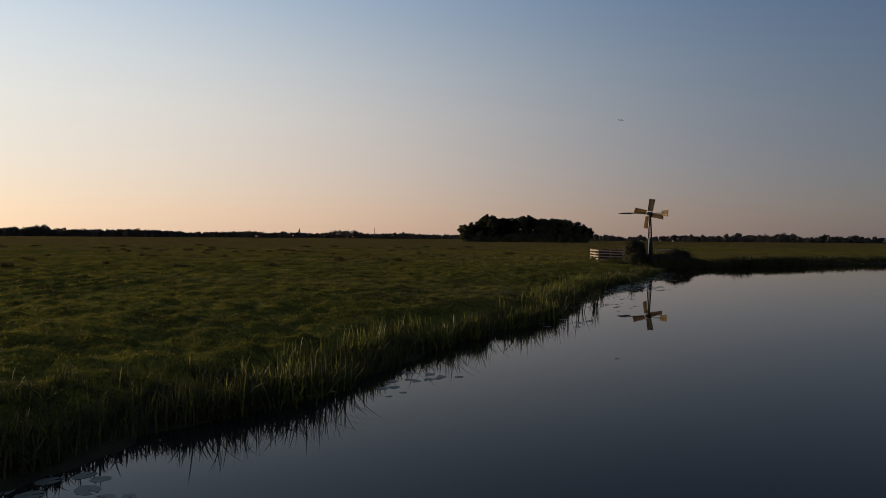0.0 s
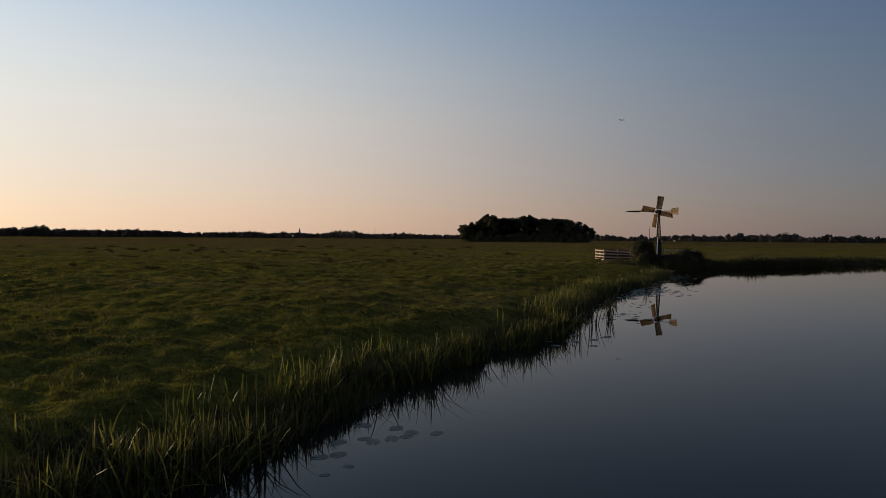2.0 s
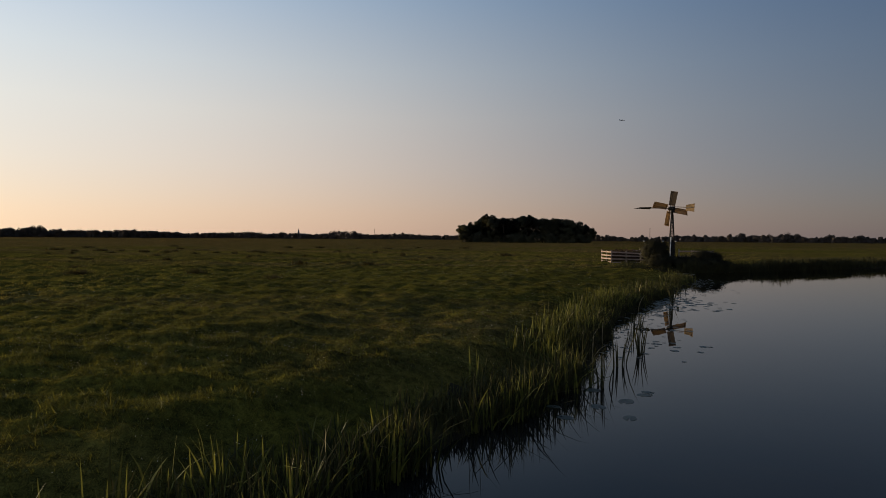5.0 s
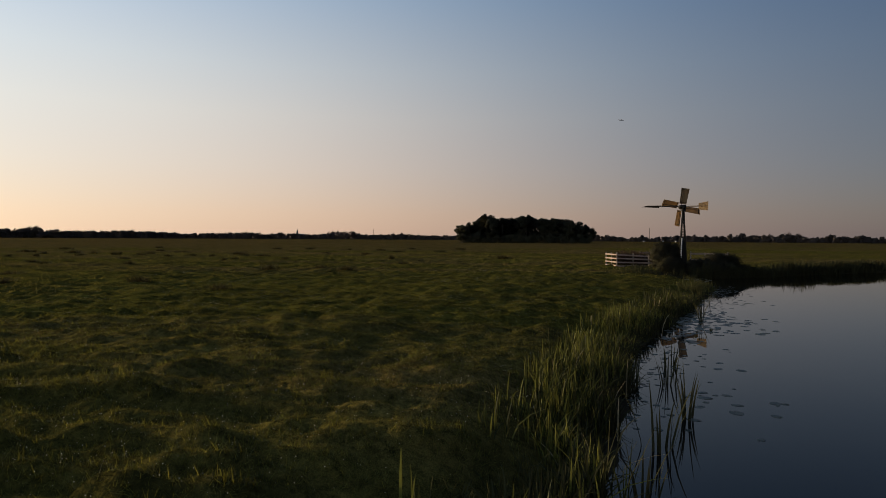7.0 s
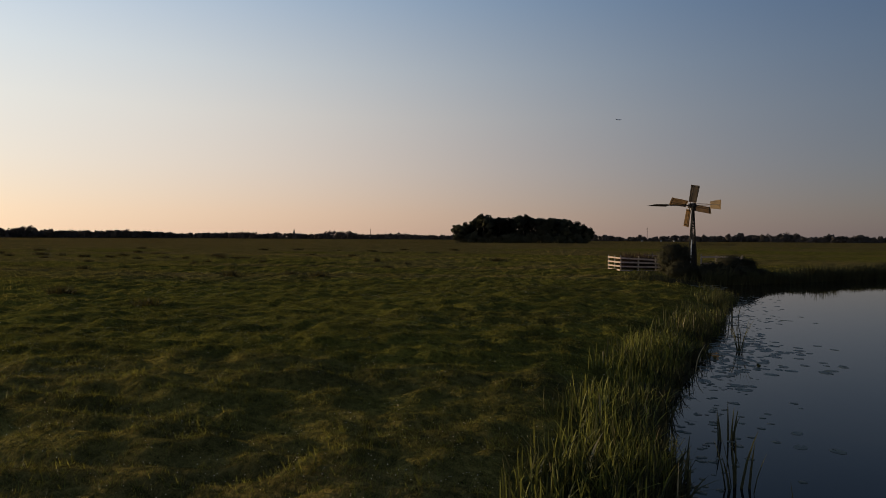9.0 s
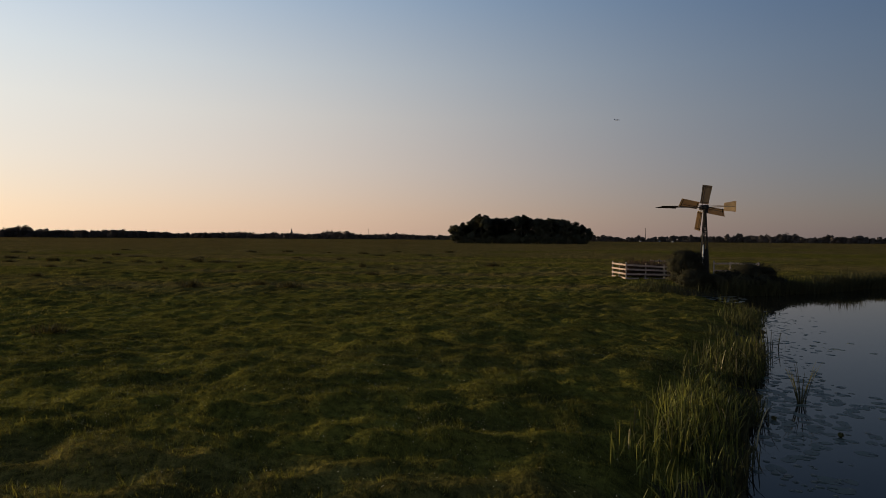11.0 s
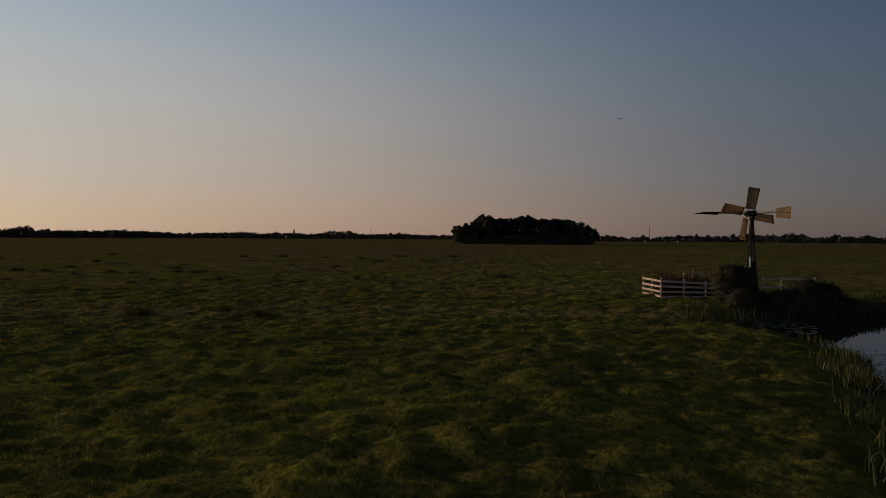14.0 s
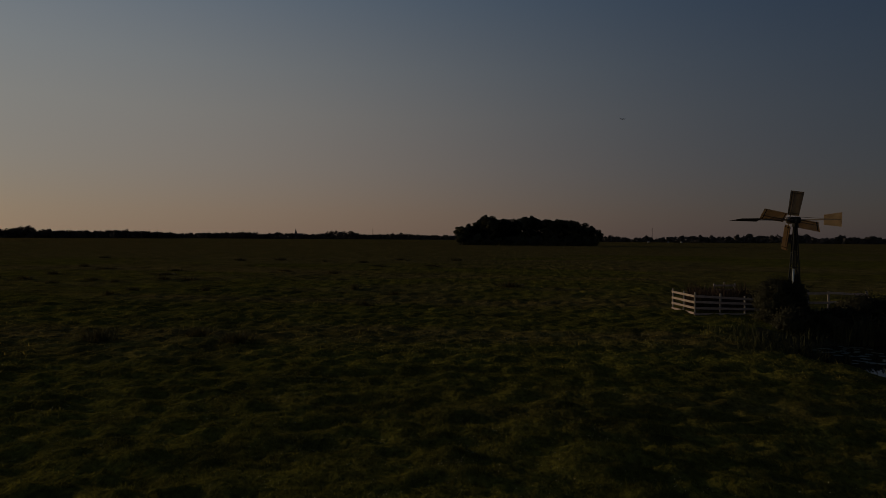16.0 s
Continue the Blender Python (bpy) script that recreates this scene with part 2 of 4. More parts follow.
def fast_mesh(name, verts, loops, sizes, mat, smooth=False, lie=None):
    """A large mesh from arrays: verts (n, 3), corner indices, corners per face, and at choice the lie at each vertex."""
    me = bpy.data.meshes.new(name)
    me.vertices.add(len(verts))
    me.vertices.foreach_set("co", np.asarray(verts, np.float32).ravel())
    me.loops.add(len(loops))
    me.loops.foreach_set("vertex_index", np.asarray(loops, np.int32))
    me.polygons.add(len(sizes))
    starts = np.concatenate([[0], np.cumsum(sizes)[:-1]]).astype(np.int32)
    me.polygons.foreach_set("loop_start", starts)
    me.update(calc_edges=True)
    me.validate()
    if smooth:
        me.polygons.foreach_set("use_smooth", np.ones(len(sizes), bool))
    me.materials.append(mat)
    if lie is not None:
        at = me.attributes.new("lie", "FLOAT_VECTOR", "POINT")
        at.data.foreach_set("vector", np.asarray(lie, np.float32).ravel())
    return new(name, me)


def part(name, bm, mat, parent, label="", smooth=False):
    me = bpy.data.meshes.new(name)
    bm.to_mesh(me)
    bm.free()
    me.materials.append(mat)
    if smooth:
        for p in me.polygons:
            p.use_smooth = True
    ob = new(name, me)
    ob.parent = parent
    if label:
        ob["label"] = label
    return ob


def empty(name, m):
    ob = new(name)
    ob.matrix_world = m
    return ob


def beam(a, b, w, d, bevel=0.004, up=(0, 0, 1), taper=1.0):
    """A bevelled bar from a to b, w across and d deep; taper shrinks the far end."""
    bm = bmesh.new()
    a, b = Vector(a), Vector(b)
    ax = (b - a).normalized()
    up = Vector(up)
    if abs(ax.dot(up)) > 0.98:
        up = Vector((0, 1, 0))
    side = ax.cross(up).normalized()
    top = side.cross(ax)
    vs = []
    for p, k in ((a, 1.0), (b, taper)):
        for i, j in ((-1, -1), (1, -1), (1, 1), (-1, 1)):
            vs.append(bm.verts.new(p + side * (i * w / 2 * k) + top * (j * d / 2 * k)))
    for f in ((3, 2, 1, 0), (4, 5, 6, 7), (0, 1, 5, 4), (1, 2, 6, 5), (2, 3, 7, 6), (3, 0, 4, 7)):
        bm.faces.new([vs[i] for i in f])
    if bevel:
        bmesh.ops.bevel(bm, geom=bm.edges[:], offset=bevel, segments=1, affect="EDGES")
    bmesh.ops.recalc_face_normals(bm, faces=bm.faces[:])
    return bm


def tube(points, radii, sides=8):
    """A round bar through points."""
    bm = bmesh.new()
    rings = []
    pts = [Vector(p) for p in points]
    for i, p in enumerate(pts):
        ax = (pts[min(i + 1, len(pts) - 1)] - pts[max(i - 1, 0)]).normalized()
        ref = Vector((0, 0, 1)) if abs(ax.z) < 0.9 else Vector((1, 0, 0))
        u = ax.cross(ref).normalized()
        v = ax.cross(u)
        rings.append([bm.verts.new(p + (u * math.cos(k * math.tau / sides) + v * math.sin(k * math.tau / sides)) * radii[i]) for k in range(sides)])
    for r0, r1 in zip(rings, rings[1:]):
        for k in range(sides):
            bm.faces.new((r0[k], r0[(k + 1) % sides], r1[(k + 1) % sides], r1[k]))
    bm.faces.new(rings[0])
    bm.faces.new(rings[-1][::-1])
    bmesh.ops.recalc_face_normals(bm, faces=bm.faces[:])
    return bm


def vnoise(x, y, seed=0):
    """Smooth value noise in -1..1."""
    xi, yi = np.floor(x).astype(np.int64), np.floor(y).astype(np.int64)
    fx, fy = x - xi, y - yi
    fx, fy = fx * fx * fx * (fx * (fx * 6 - 15) + 10), fy * fy * fy * (fy * (fy * 6 - 15) + 10)

    def h(i, j):
        k = (i * 374761393 + j * 668265263 + seed * 974634777) & 0xFFFFFFFF
        k = ((k ^ (k >> 13)) * 1274126177) & 0xFFFFFFFF
        k = k ^ (k >> 16)
        return (k & 0xFFFF) / 32767.5 - 1
    a, b, c, d = h(xi, yi), h(xi + 1, yi), h(xi, yi + 1), h(xi + 1, yi + 1)
    return (a * (1 - fx) + b * fx) * (1 - fy) + (c * (1 - fx) + d * fx) * fy


# ======== the canal's outline and the lie of the land ========
NEAR_BANK = [(-40, -60), (-9, -6), (-4.3, 1.3), (-2.9, 4.0), (-2.4, 5.8), (-1.6, 7.2), (-0.75, 9.0), (0.5, 13.2), (1.7, 15.4), (2.95, 17.8),
             (3.55, 20.5), (4.7, 25.6), (6.6, 30.4), (8.6, 35.4), (10.5, 40.5), (11.6, 43.6)]
INLET = [(11.9, 45.2), (11.5, 46.7), (10.9, 48.0), (10.6, 50.2), (11.0, 52.1), (13.2, 52.7)]
FAR_BANK = [(15.8, 53.0), (19.8, 56.0), (24.0, 59.6), (30.0, 63.5), (40.0, 70.0), (70.0, 91.0), (140.0, 140.0)]
OUTLINE = np.array(NEAR_BANK + INLET + FAR_BANK + [(170, 100), (60, -60)], float)


def land(x, y):
    """Metres from the waterline: positive on land, negative over water."""
    x, y = np.asarray(x, float), np.asarray(y, float)
    best, inside = np.full(x.shape, 1e9), np.zeros(x.shape, bool)
    for (ax, ay), (bx, by) in zip(OUTLINE, np.roll(OUTLINE, -1, 0)):
        ex, ey = bx - ax, by - ay
        u = np.clip(((x - ax) * ex + (y - ay) * ey) / (ex * ex + ey * ey), 0, 1)
        best = np.minimum(best, np.hypot(x - ax - u * ex, y - ay - u * ey))
        if ey:
            inside ^= ((ay > y) != (by > y)) & (x < (y - ay) * ex / ey + ax)
    return np.where(inside, -best, best)


def smooth01(v):
    v = np.clip(v, 0, 1)
    return v * v * (3 - 2 * v)


def hummock(x, y):
    """Long low mounds lying side by side, with narrow hollows between them: 0 in the hollows, 1 on the tops."""
    wx, wy = 0.55 * vnoise(x * 0.7, y * 0.7, 6), 0.40 * vnoise(x * 0.8, y * 0.8, 16)
    return np.sqrt(vnoise(x * 0.75 + 3 + wx, y * 1.8 + wy, 1) ** 2 + 0.008)


def tuft(x, y):
    """The smaller tufts that the mounds are made of."""
    w = 0.35 * vnoise(x * 1.6, y * 1.6, 26)
    return np.sqrt(vnoise(x * 1.7 + w, y * 3.6 - w, 2) ** 2 + 0.008)


def height(x, y, d=None):
    d = land(x, y) if d is None else d
    wob = 0.26 * vnoise(x * 0.9, y * 0.9, 3) + 0.16 * vnoise(x * 2.3, y * 2.3, 8)
    e = d + wob * 0.6
    bank = np.where(e > 0, 0.40 * smooth01(0.12 + e / 2.0), 0.40 * smooth01(0.12) - 0.7 * smooth01(-e / 0.9))
    r = np.hypot(x, y - 20)
    near = 1 / (1 + (r / 90) ** 2)
    bumps = (0.14 * hummock(x, y) - 0.12 + 0.11 * tuft(x, y) + 0.045 * vnoise(x * 4.0, y * 6.5, 9)
             + 0.10 * vnoise(x * 0.11, y * 0.13, 5))
    swell = 0.15 * np.exp(-((d - 6.5) / 3.4) ** 2) * (1 - smooth01((y - 36) / 12))      # a low ridge along the canal
    return bank + swell + smooth01(d / 2.0) * (0.10 + bumps * (0.25 + 0.75 * near))


def slope(x, y, d, step=0.10):
    """The upright of the ground at each place."""
    z = height(x, y, d)
    n = np.stack([z - height(x + step, y, d), z - height(x, y + step, d), np.full(x.shape, step)], 1)
    return n / np.linalg.norm(n, axis=1)[:, None]


def roughness(x, y):
    """Share of ungrazed brown grass: the far stretch of the pasture, in ragged patches."""
    patch = 1.3 * vnoise(x * 0.05, y * 0.09, 41) + 0.7 * vnoise(x * 0.21, y * 0.33, 42)
    west = -0.25 + (y - 54) / 40 + patch - np.clip(x + 10, 0, 60) / 26
    east = np.minimum((y - 66) / 20, 0.35) + 0.8 * patch - np.clip(14 - x, 0, 60) / 12
    return np.clip(np.maximum(west, east), 0, 1)


def stretch(lo, hi, step, far, grow=1.05, back=1.05):
    """Even steps from lo to hi, growing ones beyond them out to far, faster once they are past two metres."""
    a = list(np.arange(lo, hi + step / 2, step))
    s, v = step, a[-1]
    while v < far:
        s *= grow if s < 2 else 1.16
        v += s
        a.append(v)
    s, v = step, a[0]
    while v > -far:
        s *= back if s < 2 else 1.16
        v -= s
        a.insert(0, v)
    return np.array(a)


GX, GY = stretch(-17, 12, 0.15, 4400, 1.05, 1.025), stretch(3, 58, 0.13, 4400, 1.02, 1.25)
gx, gy = np.meshgrid(GX, GY)
gz = height(gx, gy)
nx, ny = len(GX), len(GY)
ii = (np.arange(ny - 1)[:, None] * nx + np.arange(nx - 1)[None, :]).ravel()
quads = np.stack([ii, ii + 1, ii + nx + 1, ii + nx], 1)
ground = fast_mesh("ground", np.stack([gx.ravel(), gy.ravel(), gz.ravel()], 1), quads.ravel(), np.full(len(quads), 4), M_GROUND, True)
ground.data.materials.append(M_BANK_SHADE)
# Faces along the waterline take the dark colour that stands in for bank shade.
shade_strip = (land(gx, gy) + 0.5 * vnoise(gx * 1.7, gy * 1.7, 19))[:-1, :-1].ravel() < np.where(gy < 9, 0.75, np.where(gy > 48, 1.1, 0.35))[:-1, :-1].ravel()
ground.data.polygons.foreach_set("material_index", shade_strip.astype(np.int32))
share = ground.data.attributes.new("rough", "FLOAT", "POINT")
share.data.foreach_set("value", roughness(gx, gy).ravel().astype(np.float32))
tagged(ground, "uneven hummocky green pasture sloping to a canal bank", "meadow", kind="structure")

water = mesh_object("water", [(-60, -80, 0), (200, -80, 0), (200, 170, 0), (-60, 170, 0)], [(0, 1, 2, 3)], M_WATER)
tagged(water, "still dark canal water mirroring the evening sky", "water", kind="structure")


# ======== grass ========
def blades(n, xr, yr, keep, length, width, lean, mat, name, bent):
    """Grass blades on the land, thinned by keep(x, y, d)."""
    x, y = RNG.uniform(*xr, n), RNG.uniform(*yr, n)
    d = land(x, y)
    ok = (d > 0.02) & (RNG.uniform(0, 1, n) < keep(x, y, d))
    x, y, d = x[ok], y[ok], d[ok]
    n = len(x)
    z = height(x, y, d) - 0.015
    tall = 0.55 + 0.5 * hummock(x, y) + 0.3 * vnoise(x * 1.3, y * 1.3, 11) + 0.3 * vnoise(x * 4.5, y * 4.5, 12)
    L = RNG.uniform(*length, n) * np.clip(tall, 0.45, 1.5)
    w = RNG.uniform(*width, n)
    a = RNG.uniform(0, math.tau, n)
    t = RNG.uniform(*lean, n)
    b = a + RNG.normal(0, 0.6, n) + math.pi / 2
    base = np.stack([x, y, z], 1)
    side = np.stack([np.cos(b), np.sin(b), 0 * b], 1) * w[:, None] / 2
    out = np.stack([np.cos(a) * t, np.sin(a) * t, np.ones(n)], 1)
    out /= np.linalg.norm(out, axis=1)[:, None]
    tip = base + out * L[:, None]
    tip[:, 2] -= 0.25 * L * t
    lie = slope(x, y, d, 0.10) + 0.95 * np.stack([np.cos(a), np.sin(a), 0 * t], 1) * RNG.uniform(0, 1, n)[:, None]
    lie /= np.linalg.norm(lie, axis=1)[:, None]
    if bent:
        mid = base + np.stack([np.cos(a) * t * 0.35, np.sin(a) * t * 0.35, np.full(n, 0.62)], 1) * L[:, None]
        v = np.stack([base - side, base + side, mid + side * 0.8, mid - side * 0.8, tip], 1).reshape(-1, 3)
        k = np.arange(n)[:, None] * 5
        loops = np.concatenate([k + [0, 1, 2, 3], k + [3, 2, 4]], 1).ravel()
        sizes = np.tile([4, 3], n)
    else:
        v = np.stack([base - side, base + side, tip], 1).reshape(-1, 3)
        loops, sizes = np.arange(3 * n), np.full(n, 3)
    ob = fast_mesh(name, v, loops, sizes, mat, lie=np.repeat(lie, len(v) // n, 0))
    return tagged(ob, "short dewy green pasture grass covering the hummocks", "grass", kind="stuff")


def in_close(x, y):
    return (x > -11) & (x < 13) & (y > 3) & (y < 44)


blades(1250000, (-11, 13), (3, 44), lambda x, y, d: np.clip(1.25 - np.abs(y - 22) / 40 - np.clip(-x - 3, 0, 20) / 16, 0.15, 1) * np.clip((d - 0.3) / 1.0, np.where(y < 9, 0.06, 0.4), 1),
       (0.07, 0.16), (0.0055, 0.011), (0.35, 1.6), M_GRASS, "grass_sward", False)
blades(12000, (-9, 8), (5, 40), lambda x, y, d: np.clip(0.15 + 1.2 * vnoise(x * 0.9, y * 0.9, 33), 0, 1),
       (0.10, 0.19), (0.004, 0.007), (0.4, 1.4), M_GRASS, "grass_sward", True)
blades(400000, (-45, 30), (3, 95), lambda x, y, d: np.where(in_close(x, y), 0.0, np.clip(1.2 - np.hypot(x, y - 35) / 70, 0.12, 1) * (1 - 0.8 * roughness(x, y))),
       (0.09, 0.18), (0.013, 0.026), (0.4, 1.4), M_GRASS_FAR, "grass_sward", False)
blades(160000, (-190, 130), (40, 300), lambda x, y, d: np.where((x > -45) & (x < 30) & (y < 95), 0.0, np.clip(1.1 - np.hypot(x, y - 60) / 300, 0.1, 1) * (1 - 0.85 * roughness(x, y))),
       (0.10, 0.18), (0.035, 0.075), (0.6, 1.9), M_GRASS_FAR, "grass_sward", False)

M_ROUGH = material("rough_brown_grass", (0.220, 0.156, 0.058), (0.068, 0.049, 0.021), 0.8, scale=0.2, fine=2, bump=0, translucent=0.2, island=0.5, specular=0.02, lie=True)
rough = blades(240000, (-170, 110), (48, 270), lambda x, y, d: roughness(x, y),
               (0.16, 0.32), (0.04, 0.09), (0.4, 1.5), M_ROUGH, "rough_grass", False)
tagged(rough, "rough reddish-brown ungrazed grass in the far pasture", "grass", kind="stuff")
beyond = blades(70000, (-560, 420), (255, 700), lambda x, y, d: 0.35 + 0.65 * (vnoise(x * 0.012, y * 0.03, 45) > -0.2),
                (0.3, 0.6), (0.25, 0.6), (0.3, 1.2), M_ROUGH, "rough_grass", False)
tagged(beyond, "rough olive-brown grass reaching to the far woods", "grass", kind="stuff")


# ======== dew ========
def dew(n):
    x, y = RNG.uniform(-16, 6, n), 6 + 46 * RNG.uniform(0, 1, n) ** 1.3
    d = land(x, y)
    ok = (d > 0.8) & (RNG.uniform(-1, 1, n) < vnoise(x * 0.5, y * 0.5, 61) * 1.1 - 0.42)
    x, y, d = x[ok], y[ok], d[ok]
    n = len(x)
    c = np.stack([x, y, height(x, y, d) + RNG.uniform(0.05, 0.13, n)], 1)
    r = RNG.uniform(0.0024, 0.0056, n)[:, None, None]
    o = np.array([(1, 0, 0), (-1, 0, 0), (0, 1, 0), (0, -1, 0), (0, 0, 1), (0, 0, -1)], float)
    v = (c[:, None] + o[None] * r).reshape(-1, 3)
    f = np.array([(0, 2, 4), (2, 1, 4), (1, 3, 4), (3, 0, 4), (2, 0, 5), (1, 2, 5), (3, 1, 5), (0, 3, 5)])
    loops = (np.arange(n)[:, None, None] * 6 + f[None]).ravel()
    m = bpy.data.materials.new("dew")
    m.use_nodes = True
    b = m.node_tree.nodes["Principled BSDF"]
    # Opaque warm cream instead of clear water: the sun's glint as base colour.
    b.inputs["Base Color"].default_value = (0.92, 0.76, 0.50, 1)
    b.inputs["Roughness"].default_value = 0.12
    return tagged(fast_mesh("dew_drops", v, loops, np.full(n * 8, 3), m, True), "dew drops on the pasture grass, their glint painted warm cream", "dew", kind="stuff")


dew(46000)


# ======== reeds along the water ========
def reed_mesh(name, x, y, z, L, w, a, t, mat, droop=0.35):
    """Long arching leaves: four segments each."""
    n = len(x)
    base = np.stack([x, y, z], 1)
    b = a + math.pi / 2 + RNG.normal(0, 0.7, n)
    side = np.stack([np.cos(b), np.sin(b), 0 * b], 1) * w[:, None] / 2
    dirh = np.stack([np.cos(a), np.sin(a), 0 * a], 1)
    rows = []
    for u, wide in ((0, 0.8), (0.35, 1.0), (0.65, 0.8), (0.87, 0.45)):
        p = base + dirh * (t * L * u ** 1.8)[:, None]
        p[:, 2] += L * (u - droop * t * u ** 2.6)
        rows += [p - side * wide, p + side * wide]
    tip = base + dirh * (t * L)[:, None]
    tip[:, 2] += L * (1 - droop * t)
    v = np.stack(rows + [tip], 1).reshape(-1, 3)
    k = np.arange(n)[:, None] * 9
    loops = np.concatenate([k + [0, 1, 3, 2], k + [2, 3, 5, 4], k + [4, 5, 7, 6], k + [6, 7, 8]], 1).ravel()
    return fast_mesh(name, v, loops, np.tile([4, 4, 4, 3], n), mat)


def along(points, n, inner, outer):
    """n places beside a line of points, inner..outer metres to its left, thicker in clumps."""
    p = np.array(points, float)
    seg = np.diff(p, axis=0)
    ln = np.hypot(*seg.T)
    u = RNG.uniform(0, ln.sum(), n)
    k = np.searchsorted(np.cumsum(ln), u).clip(0, len(ln) - 1)
    f = (u - (np.cumsum(ln) - ln)[k]) / ln[k]
    q = p[k] + seg[k] * f[:, None]
    nrm = np.stack([-seg[k, 1], seg[k, 0]], 1) / ln[k][:, None]
    off = RNG.triangular(inner, inner * 0.72 + outer * 0.28, outer, n) + 0.22 * vnoise(q[:, 0] * 0.8, q[:, 1] * 0.8, 77)
    q = q + nrm * off[:, None]
    return q[:, 0], q[:, 1]


def reed_bed(points, n, inner, outer, tall, mat, label, thin=0.5, lean=0.45, wide=(0.013, 0.024)):
    x, y = along(points, n, inner, outer)
    clump = vnoise(x * 0.9, y * 0.9, 21) * 0.6 + vnoise(x * 2.6, y * 2.6, 22) * 0.4
    ok = RNG.uniform(-1, 1, n) < clump * 3.0 + thin - 0.35
    x, y, clump = x[ok], y[ok], clump[ok]
    d = land(x, y)
    z = np.maximum(height(x, y, d), -0.25) - 0.02
    L = RNG.uniform(*tall, len(x)) * (1 + 0.25 * clump) * (1 - 0.3 * smooth01((d - 0.5) / 1.6)) - np.minimum(z, 0)
    a = RNG.uniform(0, math.tau, len(x))
    t = np.abs(RNG.normal(0, lean, len(x))).clip(0.03, 1.2)
    return tagged(reed_mesh("reed_bed", x, y, z, L, RNG.uniform(*wide, len(x)), a, t, mat), label, "reeds", kind="stuff")


BANK_LINE = NEAR_BANK[1:] + INLET[:1]
reed_bed(BANK_LINE[2:4], 700, -0.25, 0.9, (0.35, 0.60), M_REED, "sparse low green reeds on a dark canal bank", -0.5)
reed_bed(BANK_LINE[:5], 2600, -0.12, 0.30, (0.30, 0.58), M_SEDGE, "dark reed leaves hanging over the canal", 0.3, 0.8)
# Thick dark sedge laid over the slope to paint in the shade there.
reed_bed(BANK_LINE[:5], 16000, -0.18, 2.0, (0.16, 0.36), M_SEDGE, "low sedge on the canal bank, coloured dark for the bank's shade", 0.75, 0.6)
reed_bed(BANK_LINE[3:9], 7000, -0.35, 0.95, (0.32, 0.62), M_REED, "green sword-leaved reeds fringing the canal bank", -0.3, 0.4, (0.014, 0.028))
reed_bed(BANK_LINE[2:6], 1700, 0.1, 1.3, (0.28, 0.52), M_REED, "bright tufts of young reeds on the canal bank", 0.0, 0.4, (0.016, 0.030))
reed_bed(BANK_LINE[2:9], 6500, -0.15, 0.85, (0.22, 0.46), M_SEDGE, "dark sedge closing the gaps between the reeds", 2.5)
# Dark leaves mixed in put the bed's inner shade into the colour.
reed_bed(BANK_LINE[8:-3], 2300, -0.08, 1.4, (0.28, 0.56), M_SEDGE, "reed leaves darkened for inner shade between the green ones", 0.5)
reed_bed(BANK_LINE[8:12], 5200, -0.03, 1.3, (0.28, 0.54), M_REED, "dense green sword-leaved reeds fringing the canal bank", 1.1, 0.4, (0.012, 0.024))
reed_bed(BANK_LINE[11:-3], 800, -0.2, 1.1, (0.25, 0.5), M_REED, "thin green reeds fringing the canal bank", 0.4, 0.45)
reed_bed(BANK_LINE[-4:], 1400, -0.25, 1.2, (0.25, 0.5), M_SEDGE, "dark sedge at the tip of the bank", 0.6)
reed_bed(BANK_LINE[-4:], 900, -0.3, 1.3, (0.20, 0.42), M_REED, "low green reeds at the tip of the bank", 0.4)
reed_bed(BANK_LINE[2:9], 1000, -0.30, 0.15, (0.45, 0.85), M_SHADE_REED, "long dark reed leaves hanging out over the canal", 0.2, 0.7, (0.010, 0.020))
# The water side of the bed is shaded by colour, with the darker reed copy.
reed_bed(BANK_LINE[6:13], 3000, -0.10, 0.40, (0.25, 0.52), M_SHADE_REED, "reed leaves along the water's edge, darkened in colour for shade", 1.2, 0.5, (0.012, 0.024))
reed_bed(BANK_LINE[3:-3], 220, -0.35, 1.0, (0.35, 0.68), M_STRAW, "few straw-coloured dead reed leaves", 0.3, 0.6)
reed_bed(INLET[2:] + FAR_BANK[:6], 9000, 0.9, 3.2, (0.20, 0.42), M_SEDGE, "olive grass on the crest of the far canal bank", 0.5, 0.5, (0.02, 0.04))
# Far bank turned from the sun: its shade is carried by the dark reed colour.
reed_bed(INLET[2:] + FAR_BANK[:6], 14000, -0.15, 2.2, (0.40, 0.80), M_SHADE_REED, "overgrown reeds on the far canal bank, shade put into their colour", 0.7, 0.5, (0.02, 0.035))
reed_bed(INLET[-1:] + FAR_BANK[:4], 11000, -0.30, 0.9, (0.50, 0.85), M_SHADE_REED, "dense reeds standing in the water of the far bank, coloured as in shade", 1.9, 0.35, (0.02, 0.04))
reed_bed(INLET[-1:] + FAR_BANK[:3], 2200, -0.35, 0.7, (0.80, 1.25), M_SHADE_REED, "tall reed tufts bending over the far bank, coloured as in shade", -0.1, 0.6, (0.02, 0.035))


